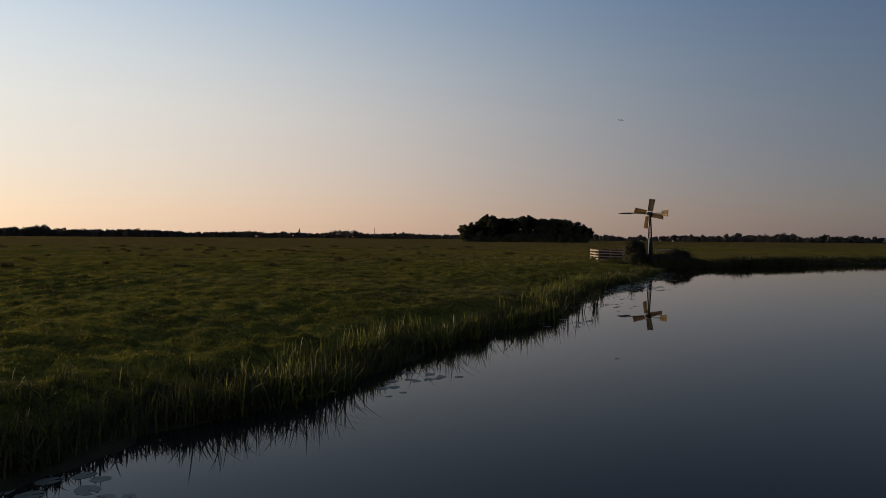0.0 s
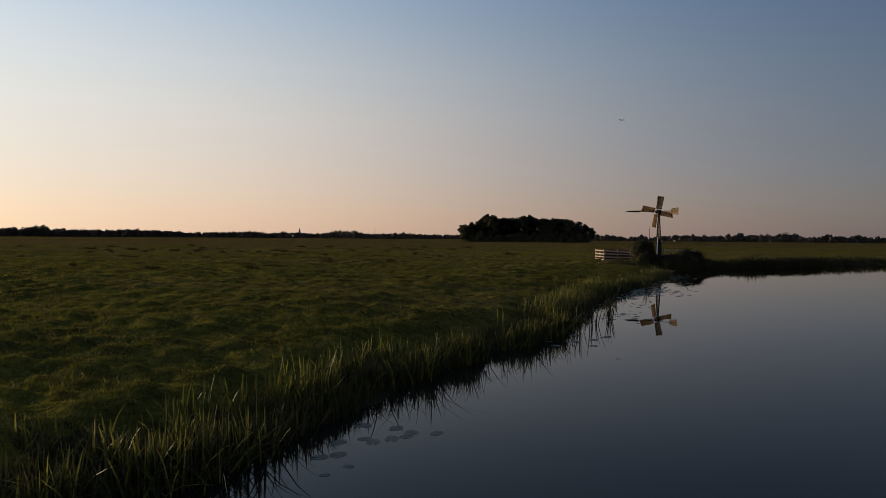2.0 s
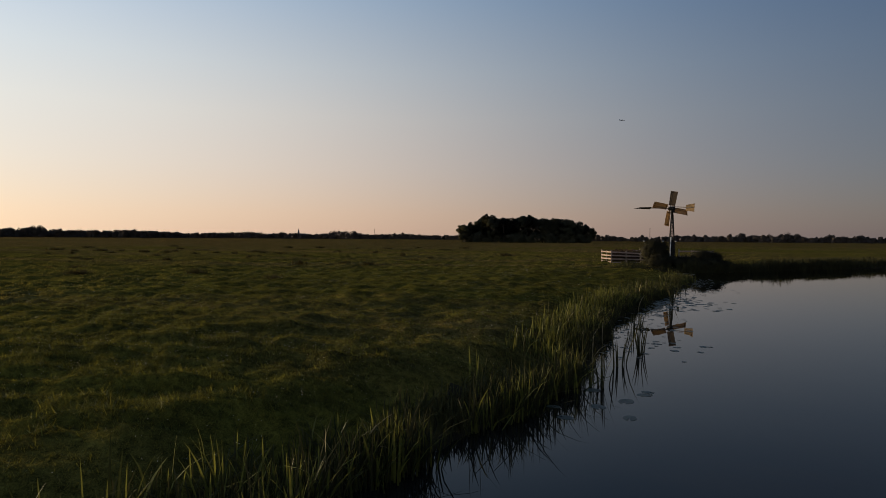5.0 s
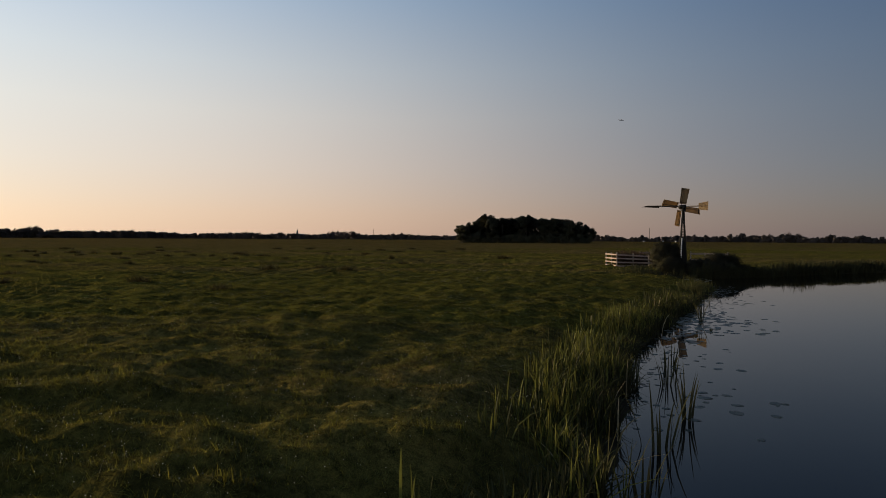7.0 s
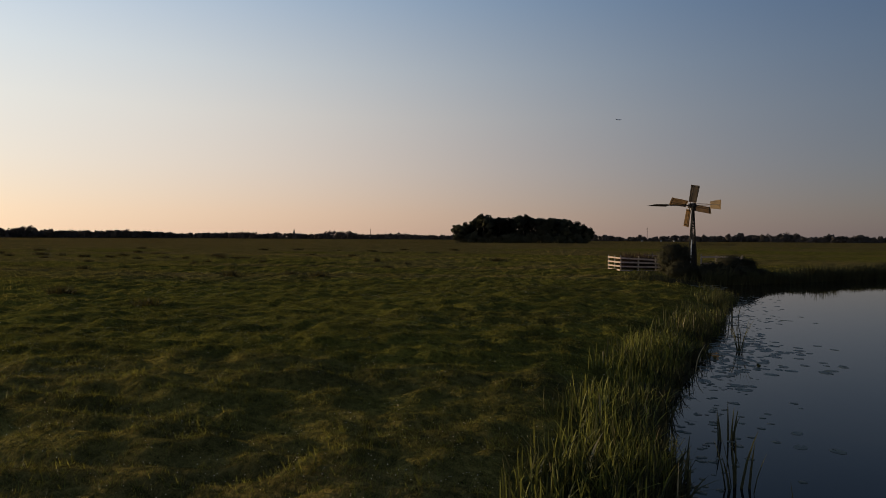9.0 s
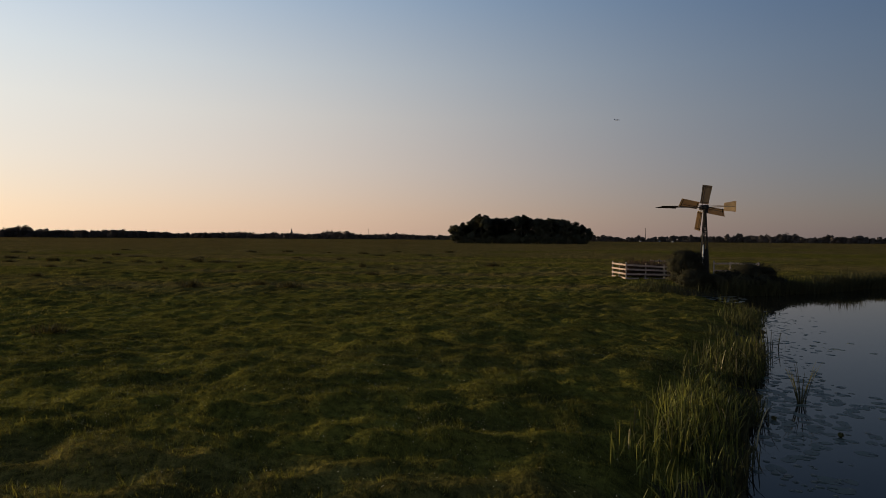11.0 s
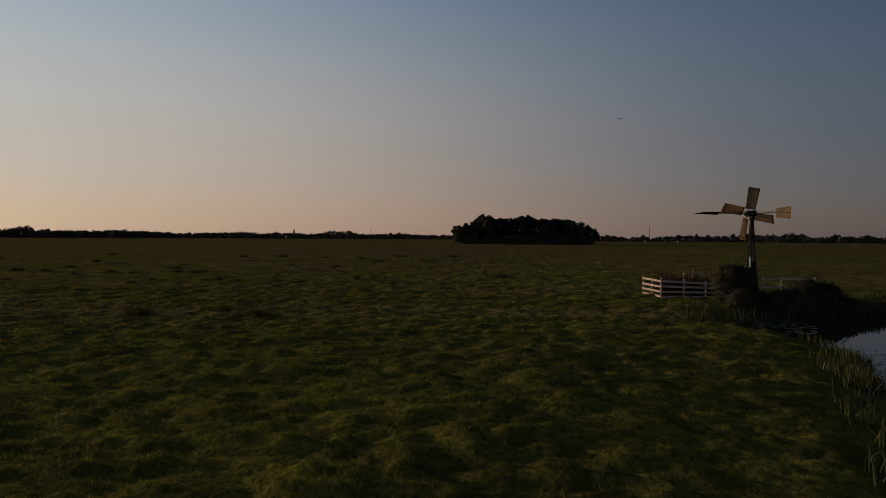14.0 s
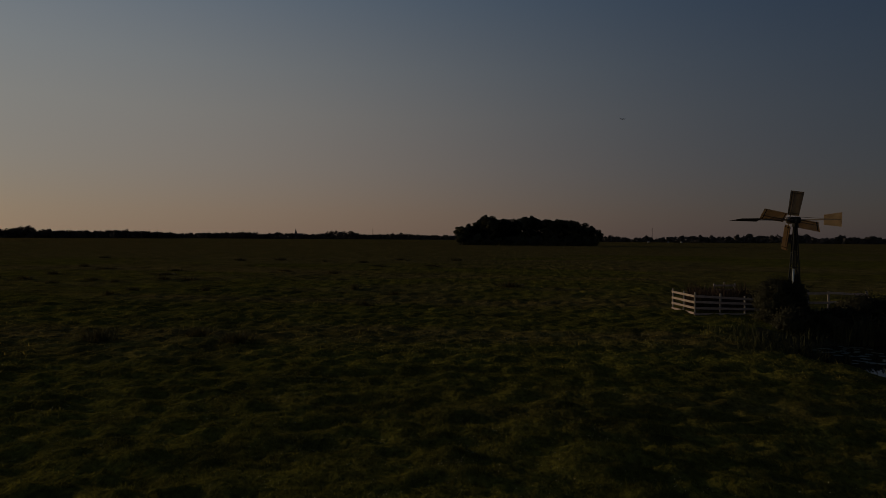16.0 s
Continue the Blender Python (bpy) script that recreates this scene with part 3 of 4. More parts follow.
def reed_clump(x, y, n, tall, spread):
    ob = empty("reed_clump", pose(x, y, 0))
    for _ in range(n):
        a, L = random.uniform(0, math.tau), random.uniform(*tall)
        lean = random.uniform(0.05, 0.4)
        r = random.uniform(0, spread)
        o = Vector((math.cos(a) * r, math.sin(a) * r, -0.25))
        bm = bmesh.new()
        s = Vector((-math.sin(a + 0.5), math.cos(a + 0.5), 0)) * 0.013
        prev = None
        for u, w in ((0, 1), (0.3, 1.1), (0.6, 0.9), (0.85, 0.5), (1, 0.05)):
            p = o + Vector((math.cos(a) * lean * L * u ** 2, math.sin(a) * lean * L * u ** 2, (L + 0.25) * (u - 0.12 * lean * u ** 3)))
            row = (bm.verts.new(p - s * w), bm.verts.new(p + s * w))
            if prev:
                bm.faces.new((prev[0], prev[1], row[1], row[0]))
            prev = row
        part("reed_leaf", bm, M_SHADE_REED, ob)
    return tagged(ob, "thin clump of upright reeds growing out of the water", "reeds", "reed clumps in the canal")


reed_clump(7.64, 30.98, 11, (0.55, 0.85), 0.06)
reed_clump(4.55, 20.6, 9, (0.45, 0.8), 0.10)
reed_clump(3.95, 19.35, 10, (0.5, 0.95), 0.22)
reed_clump(5.2, 24.2, 6, (0.35, 0.6), 0.12)
reed_clump(4.75, 22.6, 8, (0.4, 0.75), 0.16)
reed_clump(9.25, 36.4, 16, (0.5, 0.8), 0.35)
reed_clump(3.4, 17.6, 8, (0.4, 0.7), 0.2)


# ======== lily pads ========
def pad_mesh(seed):
    rng = random.Random(seed)
    vs, fs = [(0, 0, 0.002)], []
    n = 18
    ring = []
    for i in range(n):
        a = 0.22 + (math.tau - 0.44) * i / (n - 1)
        r = 1 + rng.uniform(-0.06, 0.06)
        vs.append((0.6 * r * math.cos(a), 0.45 * r * math.sin(a), 0.0022))
        vs.append((1.0 * r * math.cos(a), 0.75 * r * math.sin(a), 0.0015 + rng.uniform(0, 0.001)))
    for i in range(n - 1):
        a = 1 + 2 * i
        fs += [(0, a, a + 2), (a, a + 1, a + 3, a + 2)]
    rim = [(2 + 2 * i) for i in range(n)]
    k = len(vs)
    vs += [(vs[i][0], vs[i][1], -0.001) for i in rim]
    for i in range(n - 1):
        fs.append((rim[i], k + i, k + i + 1, rim[i + 1]))
    me = bpy.data.meshes.new("lily_pad")
    me.from_pydata(vs, [], fs)
    me.materials.append(M_PAD)
    return me


PADS = [pad_mesh(s) for s in range(5)]


def lily_pad(x, y, size):
    ob = new("lily_pad", random.choice(PADS))
    ob.matrix_world = pose(x, y, 0.001, random.uniform(-0.3, 0.3), random.uniform(-0.3, 0.3), random.uniform(0, 360)) @ Matrix.Diagonal((size, size, 1, 1))
    return tagged(ob, "flat green water lily leaf floating on still water", "lily pad", "lily pads on the canal")


placed = []


def scatter(n, spots, spread, size):
    """Pads round spots on the water, kept off one another."""
    done = tries = 0
    while done < n and tries < n * 40:
        tries += 1
        cx, cy = random.choice(spots)
        x, y, s = random.gauss(cx, spread), random.gauss(cy, spread * 1.6), random.uniform(*size)
        if land(np.array([x]), np.array([y]))[0] > -0.05 - s * 0.5 or any((x - a) ** 2 + (y - b) ** 2 < (s + c) ** 2 * 0.55 for a, b, c in placed):
            continue
        placed.append((x, y, s))
        lily_pad(x, y, s)
        done += 1


for x, y, size in ((-2.34, 4.40, 0.11), (-2.12, 4.34, 0.10), (-2.06, 4.08, 0.14), (-2.50, 3.90, 0.13), (-2.58, 4.22, 0.12), (-2.80, 3.94, 0.11), (-1.78, 3.95, 0.10),
                   (-1.58, 4.0, 0.08)):
    placed.append((x, y, size))
    lily_pad(x, y, size)
scatter(13, [(0.2, 8.9), (0.6, 9.3), (0.1, 8.5), (0.0, 9.0)], 0.22, (0.05, 0.11))
scatter(8, [(3.2, 16.4), (3.6, 17.0), (3.0, 16.0)], 0.35, (0.09, 0.15))
scatter(14, [(4.4, 20.2), (5.5, 21.6), (5.7, 20.8), (4.7, 19.2), (6.2, 24.3)], 0.4, (0.06, 0.12))
scatter(95, [(7.0, 31.0), (7.6, 31.8), (8.2, 32.2), (7.9, 30.7), (8.5, 31.2), (6.4, 29.0), (7.2, 29.9), (6.9, 29.2)], 0.32, (0.08, 0.145))
scatter(15, [(6.4, 27.8), (6.4, 27.8), (7.8, 28.9), (8.8, 29.7)], 0.24, (0.08, 0.16))
scatter(16, [(8.9, 34.0), (9.2, 35.0), (8.4, 33.2)], 0.4, (0.07, 0.13))
scatter(34, [(12.3, 51.6), (13.0, 51.5), (12.4, 50.6), (13.6, 51.6), (12.6, 49.9)], 0.30, (0.10, 0.20))
scatter(60, [(9.9, 37.3), (10.9, 39.8), (12.0, 43.0), (12.7, 45.4), (8.6, 31.4), (10.6, 37.3)], 0.6, (0.06, 0.11))


def lily_mat(n):
    """The thick mat of small leaves close to the bank."""
    x, y = along(BANK_LINE[9:], n, 0.0, 1.0)
    x, y = x + np.abs(RNG.normal(0.6, 0.6, n)), y - np.abs(RNG.normal(0.2, 0.4, n))
    d = land(x, y)
    ok = (d < -0.12) & (RNG.uniform(-1, 1, n) < 0.5 + 1.5 * vnoise(x * 0.8, y * 0.8, 71))
    x, y = x[ok], y[ok]
    n, m = len(x), 11
    turn, size = RNG.uniform(0, math.tau, n), RNG.uniform(0.025, 0.065, n)
    a = turn[:, None] + np.linspace(0.2, math.tau - 0.2, m)[None]
    r = size[:, None] * RNG.uniform(0.85, 1.1, (n, m))
    z = RNG.uniform(0.0012, 0.0030, n)[:, None] + np.zeros((n, m))
    rim = np.stack([x[:, None] + r * np.cos(a), y[:, None] + r * np.sin(a), z], 2)
    low = rim - [0, 0, 0.004]
    mid = np.stack([x, y, z[:, 0]], 1)[:, None]
    v = np.concatenate([mid, rim, low], 1).reshape(-1, 3)
    f = [(0, 1 + i, 2 + i) for i in range(m - 1)]
    g = [(1 + i, 1 + m + i, 2 + m + i, 2 + i) for i in range(m - 1)]
    k = np.arange(n)[:, None] * (2 * m + 1)
    loops = np.concatenate([k + np.array(f).ravel(), k + np.array(g).ravel()], 1).ravel()
    return tagged(fast_mesh("lily_mat", v, loops, np.tile([3] * (m - 1) + [4] * (m - 1), n), M_PAD), "thick mat of small floating leaves along the bank", "water plants", kind="stuff")


lily_mat(950)


# ======== trees ========
def leaf_cloud(centres, radii, n, size, rng, flat=0.75, hearts=None, lift=0.25, fuzz=0.0):
    """Leaf quads spread over many small clumps, and for each its lie: away from its clump and from the crown's heart."""
    k = rng.integers(0, len(centres), n)
    hearts = centres.mean(0)[None] + 0 * centres if hearts is None else hearts
    v = rng.normal(0, 1, (n, 3))
    v /= np.linalg.norm(v, axis=1)[:, None]
    reach = np.abs(rng.normal(0, fuzz, n)) if fuzz else rng.uniform(0.35, 1.0, n) ** 0.5
    p = centres[k] + v * (radii[k] * reach)[:, None] * [1, 1, flat]
    u = rng.normal(0, 1, (n, 3))
    u /= np.linalg.norm(u, axis=1)[:, None]
    w = np.cross(u, rng.normal(0, 1, (n, 3)))
    w /= np.linalg.norm(w, axis=1)[:, None]
    s = rng.uniform(*size, n)[:, None]
    q = np.stack([p - u * s, p - w * s * 0.55, p + u * s, p + w * s * 0.55], 1).reshape(-1, 3)
    out = p - hearts[k]
    out /= np.linalg.norm(out, axis=1)[:, None] + 1e-6
    lie = out + 0.5 * v + [0, 0, lift]
    lie /= np.linalg.norm(lie, axis=1)[:, None] + 1e-6
    return q, np.repeat(lie, 4, 0)


def crown_object(name, cloud, mat):
    q, lie = cloud
    n = len(q) // 4
    return fast_mesh(name, q, np.arange(4 * n), np.full(n, 4), mat, lie=lie)


def make_tree(seed, tall, wide):
    rng = np.random.default_rng(seed)
    ob = empty("tree", pose(0, 0, 0))
    top = tall * 0.82
    trunk = tube([(0, 0, -0.3), (0.1, 0, tall * 0.2), (0.0, 0.15, tall * 0.5), (0.1, 0.1, top)], [tall * 0.028, tall * 0.022, tall * 0.014, 0.04])
    part("trunk", trunk, M_BARK, ob)
    for i in range(6):
        a, z = i * 2.4 + rng.uniform(0, 1), tall * rng.uniform(0.22, 0.6)
        r = wide * rng.uniform(0.5, 0.8)
        part("limb", tube([(0, 0, z), (math.cos(a) * r * 0.5, math.sin(a) * r * 0.5, z + r * 0.35), (math.cos(a) * r, math.sin(a) * r, z + r * 0.9)],
                          [tall * 0.010, tall * 0.007, 0.03], 6), M_BARK, ob)
    m = 46
    v = rng.normal(0, 1, (m, 3))
    v /= np.linalg.norm(v, axis=1)[:, None]
    rad = rng.uniform(0.2, 1.0, m)[:, None] ** 0.45
    c = v * rad * [wide * 0.85, wide * 0.85, tall * 0.40] + [0, 0, tall * 0.54]
    r = rng.uniform(0.16, 0.30, m) * wide
    crown = crown_object("crown", leaf_cloud(c, r, 5600, (0.18, 0.42), rng), M_LEAF)
    crown.parent = ob
    return tagged(ob, "broad-leaved tree in a dark dense grove", "tree", "trees of the grove")


kinds = [make_tree(100 + i, t, w) for i, (t, w) in enumerate(((14.5, 4.6), (13.0, 5.0), (11.5, 4.4), (9.0, 4.2)))]
TALL = (14.5, 13.0, 11.5, 9.0)
random.seed(7)
spots = []
for i in range(34):
    u = i / 33
    x = -27.6 + 65.4 * u + random.uniform(-1.0, 1.0)
    y = 330 + random.uniform(-5, 8) + (i % 2) * 8
    h = float(np.interp(u, (0, 0.1, 0.19, 0.28, 0.42, 0.54, 0.63, 0.72, 0.85, 0.95, 1), (10.0, 13.2, 15.8, 13.6, 14.6, 15.6, 12.6, 13.8, 12.6, 10.4, 8.5)))
    h *= random.uniform(0.93, 1.04)
    k = min(range(4), key=lambda q: abs(TALL[q] - h))
    spots.append((x, y, k, h / TALL[k]))
used = set()
for x, y, k, size in spots:
    m = pose(x, y, 0.45, 0, 0, random.uniform(0, 360)) @ Matrix.Scale(size, 4)
    if k in used:
        t = copy_thing(kinds[k], m)
        t.matrix_basis = m
    else:
        used.add(k)
        kinds[k].matrix_basis = m
for k, t in enumerate(kinds):
    if k not in used:
        t.matrix_basis = pose(36, 345, 0.45)

# undergrowth that closes the grove's foot
rng = np.random.default_rng(5)
c = np.stack([rng.uniform(-29, 37, 300), 328 + rng.uniform(-4, 12, 300), rng.uniform(0.8, 4.6, 300)], 1)
under = crown_object("undergrowth", leaf_cloud(c, rng.uniform(1.4, 2.6, 300), 15000, (0.25, 0.6), rng, hearts=c * [1, 0, 0] + [0, 345, 0]), M_LEAF)
tagged(under, "dark tangled undergrowth at the foot of the grove", "undergrowth", kind="stuff")


# ======== far woods ========
def bearing(px, dist):
    """A place at that distance on the bearing of a sight line px hundredths right of straight ahead."""
    a = math.atan(px) - radians(7.35)
    return 2 + dist * math.sin(a), 5 + dist * math.cos(a)


def skyline(u, tops):
    return float(np.interp(u, [p[0] for p in tops], [p[1] for p in tops]))


def far_woods(tops, dist, n, seed, spread=0.42, ragged=0.12):
    """A belt of single crowns whose tops follow the lie of the woods, tops (bearing, metres), over a low hedge."""
    rng = np.random.default_rng(seed)
    cs, rs, hs = [], [], []
    u0, u1 = tops[0][0], tops[-1][0]
    for i in range(n):
        u = u0 + (u1 - u0) * (i + rng.uniform(-0.4, 0.4)) / n
        x, y = bearing(u, dist * rng.uniform(0.97, 1.05))
        h = skyline(u, tops) * (1 + ragged * rng.uniform(-1.3, 0.6))
        wide = h * spread * rng.uniform(0.8, 1.15)
        for j in range(11):
            v = rng.normal(0, 1, 3)
            v /= np.linalg.norm(v)
            f = rng.uniform(0.45, 0.85)
            cs.append((x + v[0] * wide * f, y + v[1] * wide * f, 0.4 + h * (0.58 + 0.36 * v[2] * f)))
            rs.append(h * 0.16 * rng.uniform(0.8, 1.25) + 0.3)
            hs.append((x, y + 4, 0.4 + h * 0.4))
        for j in range(7):
            cs.append((x + rng.normal(0, wide * 0.9), y + rng.normal(0, 2), 0.3 + h * rng.uniform(0.02, 0.36)))
            rs.append(h * 0.18 + 1.0)
            hs.append((x, y + 12, 0.5))
    c, r = np.array(cs), np.array(rs)
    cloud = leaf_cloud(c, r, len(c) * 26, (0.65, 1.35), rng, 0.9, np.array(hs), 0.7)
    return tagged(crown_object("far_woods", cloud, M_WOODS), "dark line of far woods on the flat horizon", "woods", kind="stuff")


far_woods([(-0.85, 13), (-0.71, 12.5), (-0.695, 10), (-0.685, 14.5), (-0.671, 16.5), (-0.656, 15), (-0.647, 8.5), (-0.631, 14), (-0.622, 8.5), (-0.611, 11.5),
           (-0.578, 11), (-0.54, 11), (-0.52, 13), (-0.485, 11.5), (-0.448, 10.5), (-0.42, 7.5)], 1000, 150, 41, 0.40)
far_woods([(-0.43, 8), (-0.397, 10), (-0.356, 10), (-0.314, 12.5), (-0.29, 9.5), (-0.263, 11.5), (-0.208, 9), (-0.187, 12.5), (-0.17, 15), (-0.143, 14),
           (-0.131, 10), (-0.096, 9.5), (-0.067, 13), (-0.05, 10.5), (-0.022, 9), (0.05, 9)], 1120, 150, 42, 0.40)
far_woods([(0.24, 7.5), (0.284, 7.9), (0.30, 4.0), (0.317, 7.5), (0.34, 5.3), (0.362, 6.2), (0.383, 8.4), (0.40, 7.0), (0.423, 8.4), (0.446, 8.4), (0.465, 7.0),
           (0.484, 11.0), (0.50, 7.5), (0.52, 9.7), (0.545, 7.9), (0.56, 10.1), (0.576, 11.0), (0.594, 6.2), (0.613, 5.3), (0.636, 9.7), (0.655, 7.5), (0.664, 6.2),
           (0.684, 10.1), (0.705, 5.7), (0.727, 7.0), (0.85, 7.9)], 760, 92, 43, 0.46, 0.18)


# ======== the wind pump ========
HUB = Vector((14.13, 58.94, 4.90))
AXIS = Vector((math.sin(radians(-9)), math.cos(radians(-9)), 0))      # from the mast to the wheel
ACROSS = Vector((AXIS.y, -AXIS.x, 0))
FOOT_Z = 0.45
WHEEL_TURN = radians(10.0)


def wind_pump():
    ob = empty("wind_pump", pose(HUB.x, HUB.y, FOOT_Z))
    top = HUB.z - FOOT_Z
    h0, h1 = 0.25, 0.05

    def corner(i, z):
        k = h0 + (h1 - h0) * z / (top - 0.25)
        s = ((-1, -1), (1, -1), (1, 1), (-1, 1))[i % 4]
        return Vector((s[0] * k, s[1] * k, z))
    for i in range(4):
        part("leg", beam(corner(i, -0.3), corner(i, top - 0.25), 0.05, 0.05, 0.008), M_STEEL, ob)
    levels = [0.5, 1.4, 2.2, 2.9, 3.5]
    for z in levels:
        for i in range(4):
            part("cross_bar", beam(corner(i, z), corner(i + 1, z), 0.04, 0.04, 0.004), M_STEEL, ob)
    for z0, z1 in zip(levels, levels[1:]):
        for i in range(4):
            part("brace", beam(corner(i, z0), corner(i + 1, z1), 0.03, 0.015, 0.003), M_STEEL, ob)
            part("brace", beam(corner(i + 1, z0), corner(i, z1), 0.03, 0.015, 0.003), M_STEEL, ob)
    part("pump_rod", tube([(0, 0, -0.2), (0, 0, top - 0.1)], [0.03, 0.03]), M_STEEL, ob)
    part("side_board", beam(corner(0, 0.6) + Vector((0.03, -0.05, 0)), corner(0, 2.15) + Vector((0.03, -0.05, 0)), 0.075, 0.03, 0.004, (0, 1, 0)),
         M_WHITE, ob, "white painted board on one leg")
    part("pump_casing", beam((0, 0, -0.3), (0, 0, 1.9), 0.44, 0.44, 0.03, taper=0.66), M_STEEL, ob, "dark boarded casing of the pump")
    c = Vector((0, 0, top))
    part("gear_head", beam(c - AXIS * 0.28, c + AXIS * 0.22, 0.26, 0.30, 0.05), M_STEEL, ob)
    part("turntable", tube([(0, 0, top - 0.32), (0, 0, top - 0.14)], [0.15, 0.13], 12), M_STEEL, ob)
    hub = part("hub", tube([c + AXIS * 0.2, c + AXIS * 0.52, c + AXIS * 0.6], [0.17, 0.17, 0.06], 14), M_IRON, ob, "dark iron hub")
    cone = radians(-2)
    w0 = c + AXIS * 0.48
    for i in range(4):
        a = WHEEL_TURN + i * math.pi / 2
        radial = Vector((0, 0, 1)) * math.cos(a) + ACROSS * math.sin(a)
        spoke = (radial * math.cos(cone) + AXIS * math.sin(cone)).normalized()
        turn = Matrix.Rotation(radians(-30), 3, spoke)
        tang = turn @ (AXIS.cross(radial)).normalized()
        nrm = spoke.cross(tang).normalized()
        part("spoke", tube([w0, w0 + spoke * 1.38], [0.028, 0.02]), M_IRON, ob)
        bm = bmesh.new()
        vs = []
        for r, wa, wb in ((0.26, -0.13, 0.36), (0.84, -0.16, 0.37), (1.44, -0.20, 0.38)):
            row = []
            for k in range(5):
                s = wa + (wb - wa) * k / 4
                bow = 0.02 * (1 - ((k - 2) / 2) ** 2)
                row.append(bm.verts.new(w0 + spoke * r + tang * s + nrm * (bow - 0.03)))
            vs.append(row)
        for r0, r1 in zip(vs, vs[1:]):
            for k in range(4):
                bm.faces.new((r0[k], r0[k + 1], r1[k + 1], r1[k]))
        bmesh.ops.solidify(bm, geom=bm.faces[:], thickness=0.012)
        sail = part("sail", bm, M_BLADE, ob, "ochre sheet sail on an iron frame")
        for r, lo in ((0.36, -0.13), (1.33, -0.18)):
            part("sail_bar", beam(w0 + spoke * r + tang * lo - nrm * 0.05, w0 + spoke * r + tang * 0.36 - nrm * 0.05, 0.04, 0.02, 0.003), M_STEEL, sail)
        part("sail_bar", beam(w0 + spoke * 0.3 + tang * -0.09 - nrm * 0.05, w0 + spoke * 1.41 + tang * -0.11 - nrm * 0.05, 0.03, 0.02, 0.003), M_STEEL, sail)
    # the tail, with its upright vane
    tail = Vector((math.sin(radians(141)), math.cos(radians(141)), 0))
    beside = Vector((tail.y, -tail.x, 0))
    part("tail_boom", tube([c, c + tail * 2.0], [0.035, 0.025]), M_IRON, ob)
    part("tail_stay", tube([c + Vector((0, 0, 0.16)), c + tail * 1.5 + Vector((0, 0, 0.03))], [0.012, 0.012], 6), M_IRON, ob)
    bm = bmesh.new()
    v = [bm.verts.new(c + tail * r + Vector((0, 0, z))) for r, z in ((1.28, -0.24), (2.04, -0.34), (2.06, 0.31), (1.28, 0.22))]
    bm.faces.new(v)
    bmesh.ops.solidify(bm, geom=bm.faces[:], thickness=0.012)
    vane = part("tail_vane", bm, M_BLADE, ob, "ochre trapezoid tail vane")
    for r, z0, z1 in ((1.37, -0.23, 0.20), (1.97, -0.32, 0.27)):
        part("vane_bar", beam(c + tail * r + Vector((0, 0, z0)) - beside * 0.02, c + tail * r + Vector((0, 0, z1)) - beside * 0.02, 0.03, 0.02, 0.003), M_IRON, vane)
    # the side arm, with its vane lying flat
    arm = Vector((math.sin(radians(-100)), math.cos(radians(-100)), 0))
    over = Vector((arm.y, -arm.x, 0))
    part("side_boom", tube([c, c + arm * 2.3], [0.032, 0.025]), M_IRON, ob)
    part("side_stay", tube([c + Vector((0, 0, 0.14)), c + arm * 1.6 + Vector((0, 0, 0.03))], [0.012, 0.012], 6), M_IRON, ob)
    bm = bmesh.new()
    v = [bm.verts.new(c + arm * r + over * s + Vector((0, 0, z))) for r, s, z in ((1.75, -0.25, 0.07), (2.75, -0.30, 0.05), (3.08, 0.28, -0.04), (1.75, 0.25, -0.08))]
    bm.faces.new(v)
    bmesh.ops.solidify(bm, geom=bm.faces[:], thickness=0.02)
    part("side_vane", bm, M_IRON, ob, "dark side vane lying flat")
    return tagged(ob, "small iron wind pump with four ochre sails on a lattice mast", "wind pump")


wind_pump()


# ======== the fence round the pump ========
def fence(points, label, rails=4, gap=1.2):
    """A plank fence through points (x, y, height): posts, and rails nailed to their outer side."""
    o = Vector((points[0][0], points[0][1], 0))
    ob = empty("fence", Matrix.Translation(o))
    for n_seg, ((ax, ay, ah), (bx, by, bh)) in enumerate(zip(points, points[1:])):
        L = math.hypot(bx - ax, by - ay)
        n = max(1, round(L / gap))
        last = n_seg == len(points) - 2
        for i in range(n + last):
            f = i / n
            x, y = ax + (bx - ax) * f, ay + (by - ay) * f
            z = float(height(np.array([x]), np.array([y]))[0])
            up = ah + (bh - ah) * f + random.uniform(0.0, 0.10)
            lean = Vector((random.uniform(-0.03, 0.03), random.uniform(-0.03, 0.03), 0))
            part("post", beam(Vector((x, y, z - 0.3)) - o, Vector((x, y, 0.40 + up)) - o + lean, 0.075, 0.075, 0.012), M_POST, ob, "weathered wooden post")
        d = Vector((bx - ax, by - ay, 0)) / L
        nrm = Vector((d.y, -d.x, 0)) * 0.058
        for k in range(rails):
            share = (0.15 + 0.77 * k / max(1, rails - 1)) if rails > 1 else 0.92
            a = Vector((ax, ay, 0.40 + ah * share + random.uniform(-0.015, 0.015))) - o + nrm - d * 0.05
            b = Vector((bx, by, 0.40 + bh * share + random.uniform(-0.025, 0.025))) - o + nrm + d * 0.05
            part("rail", beam(a, b, 0.028, 0.105, 0.005), M_RAIL, ob, "pale weathered plank")
    return tagged(ob, label, "fence", "fences round the wind pump")


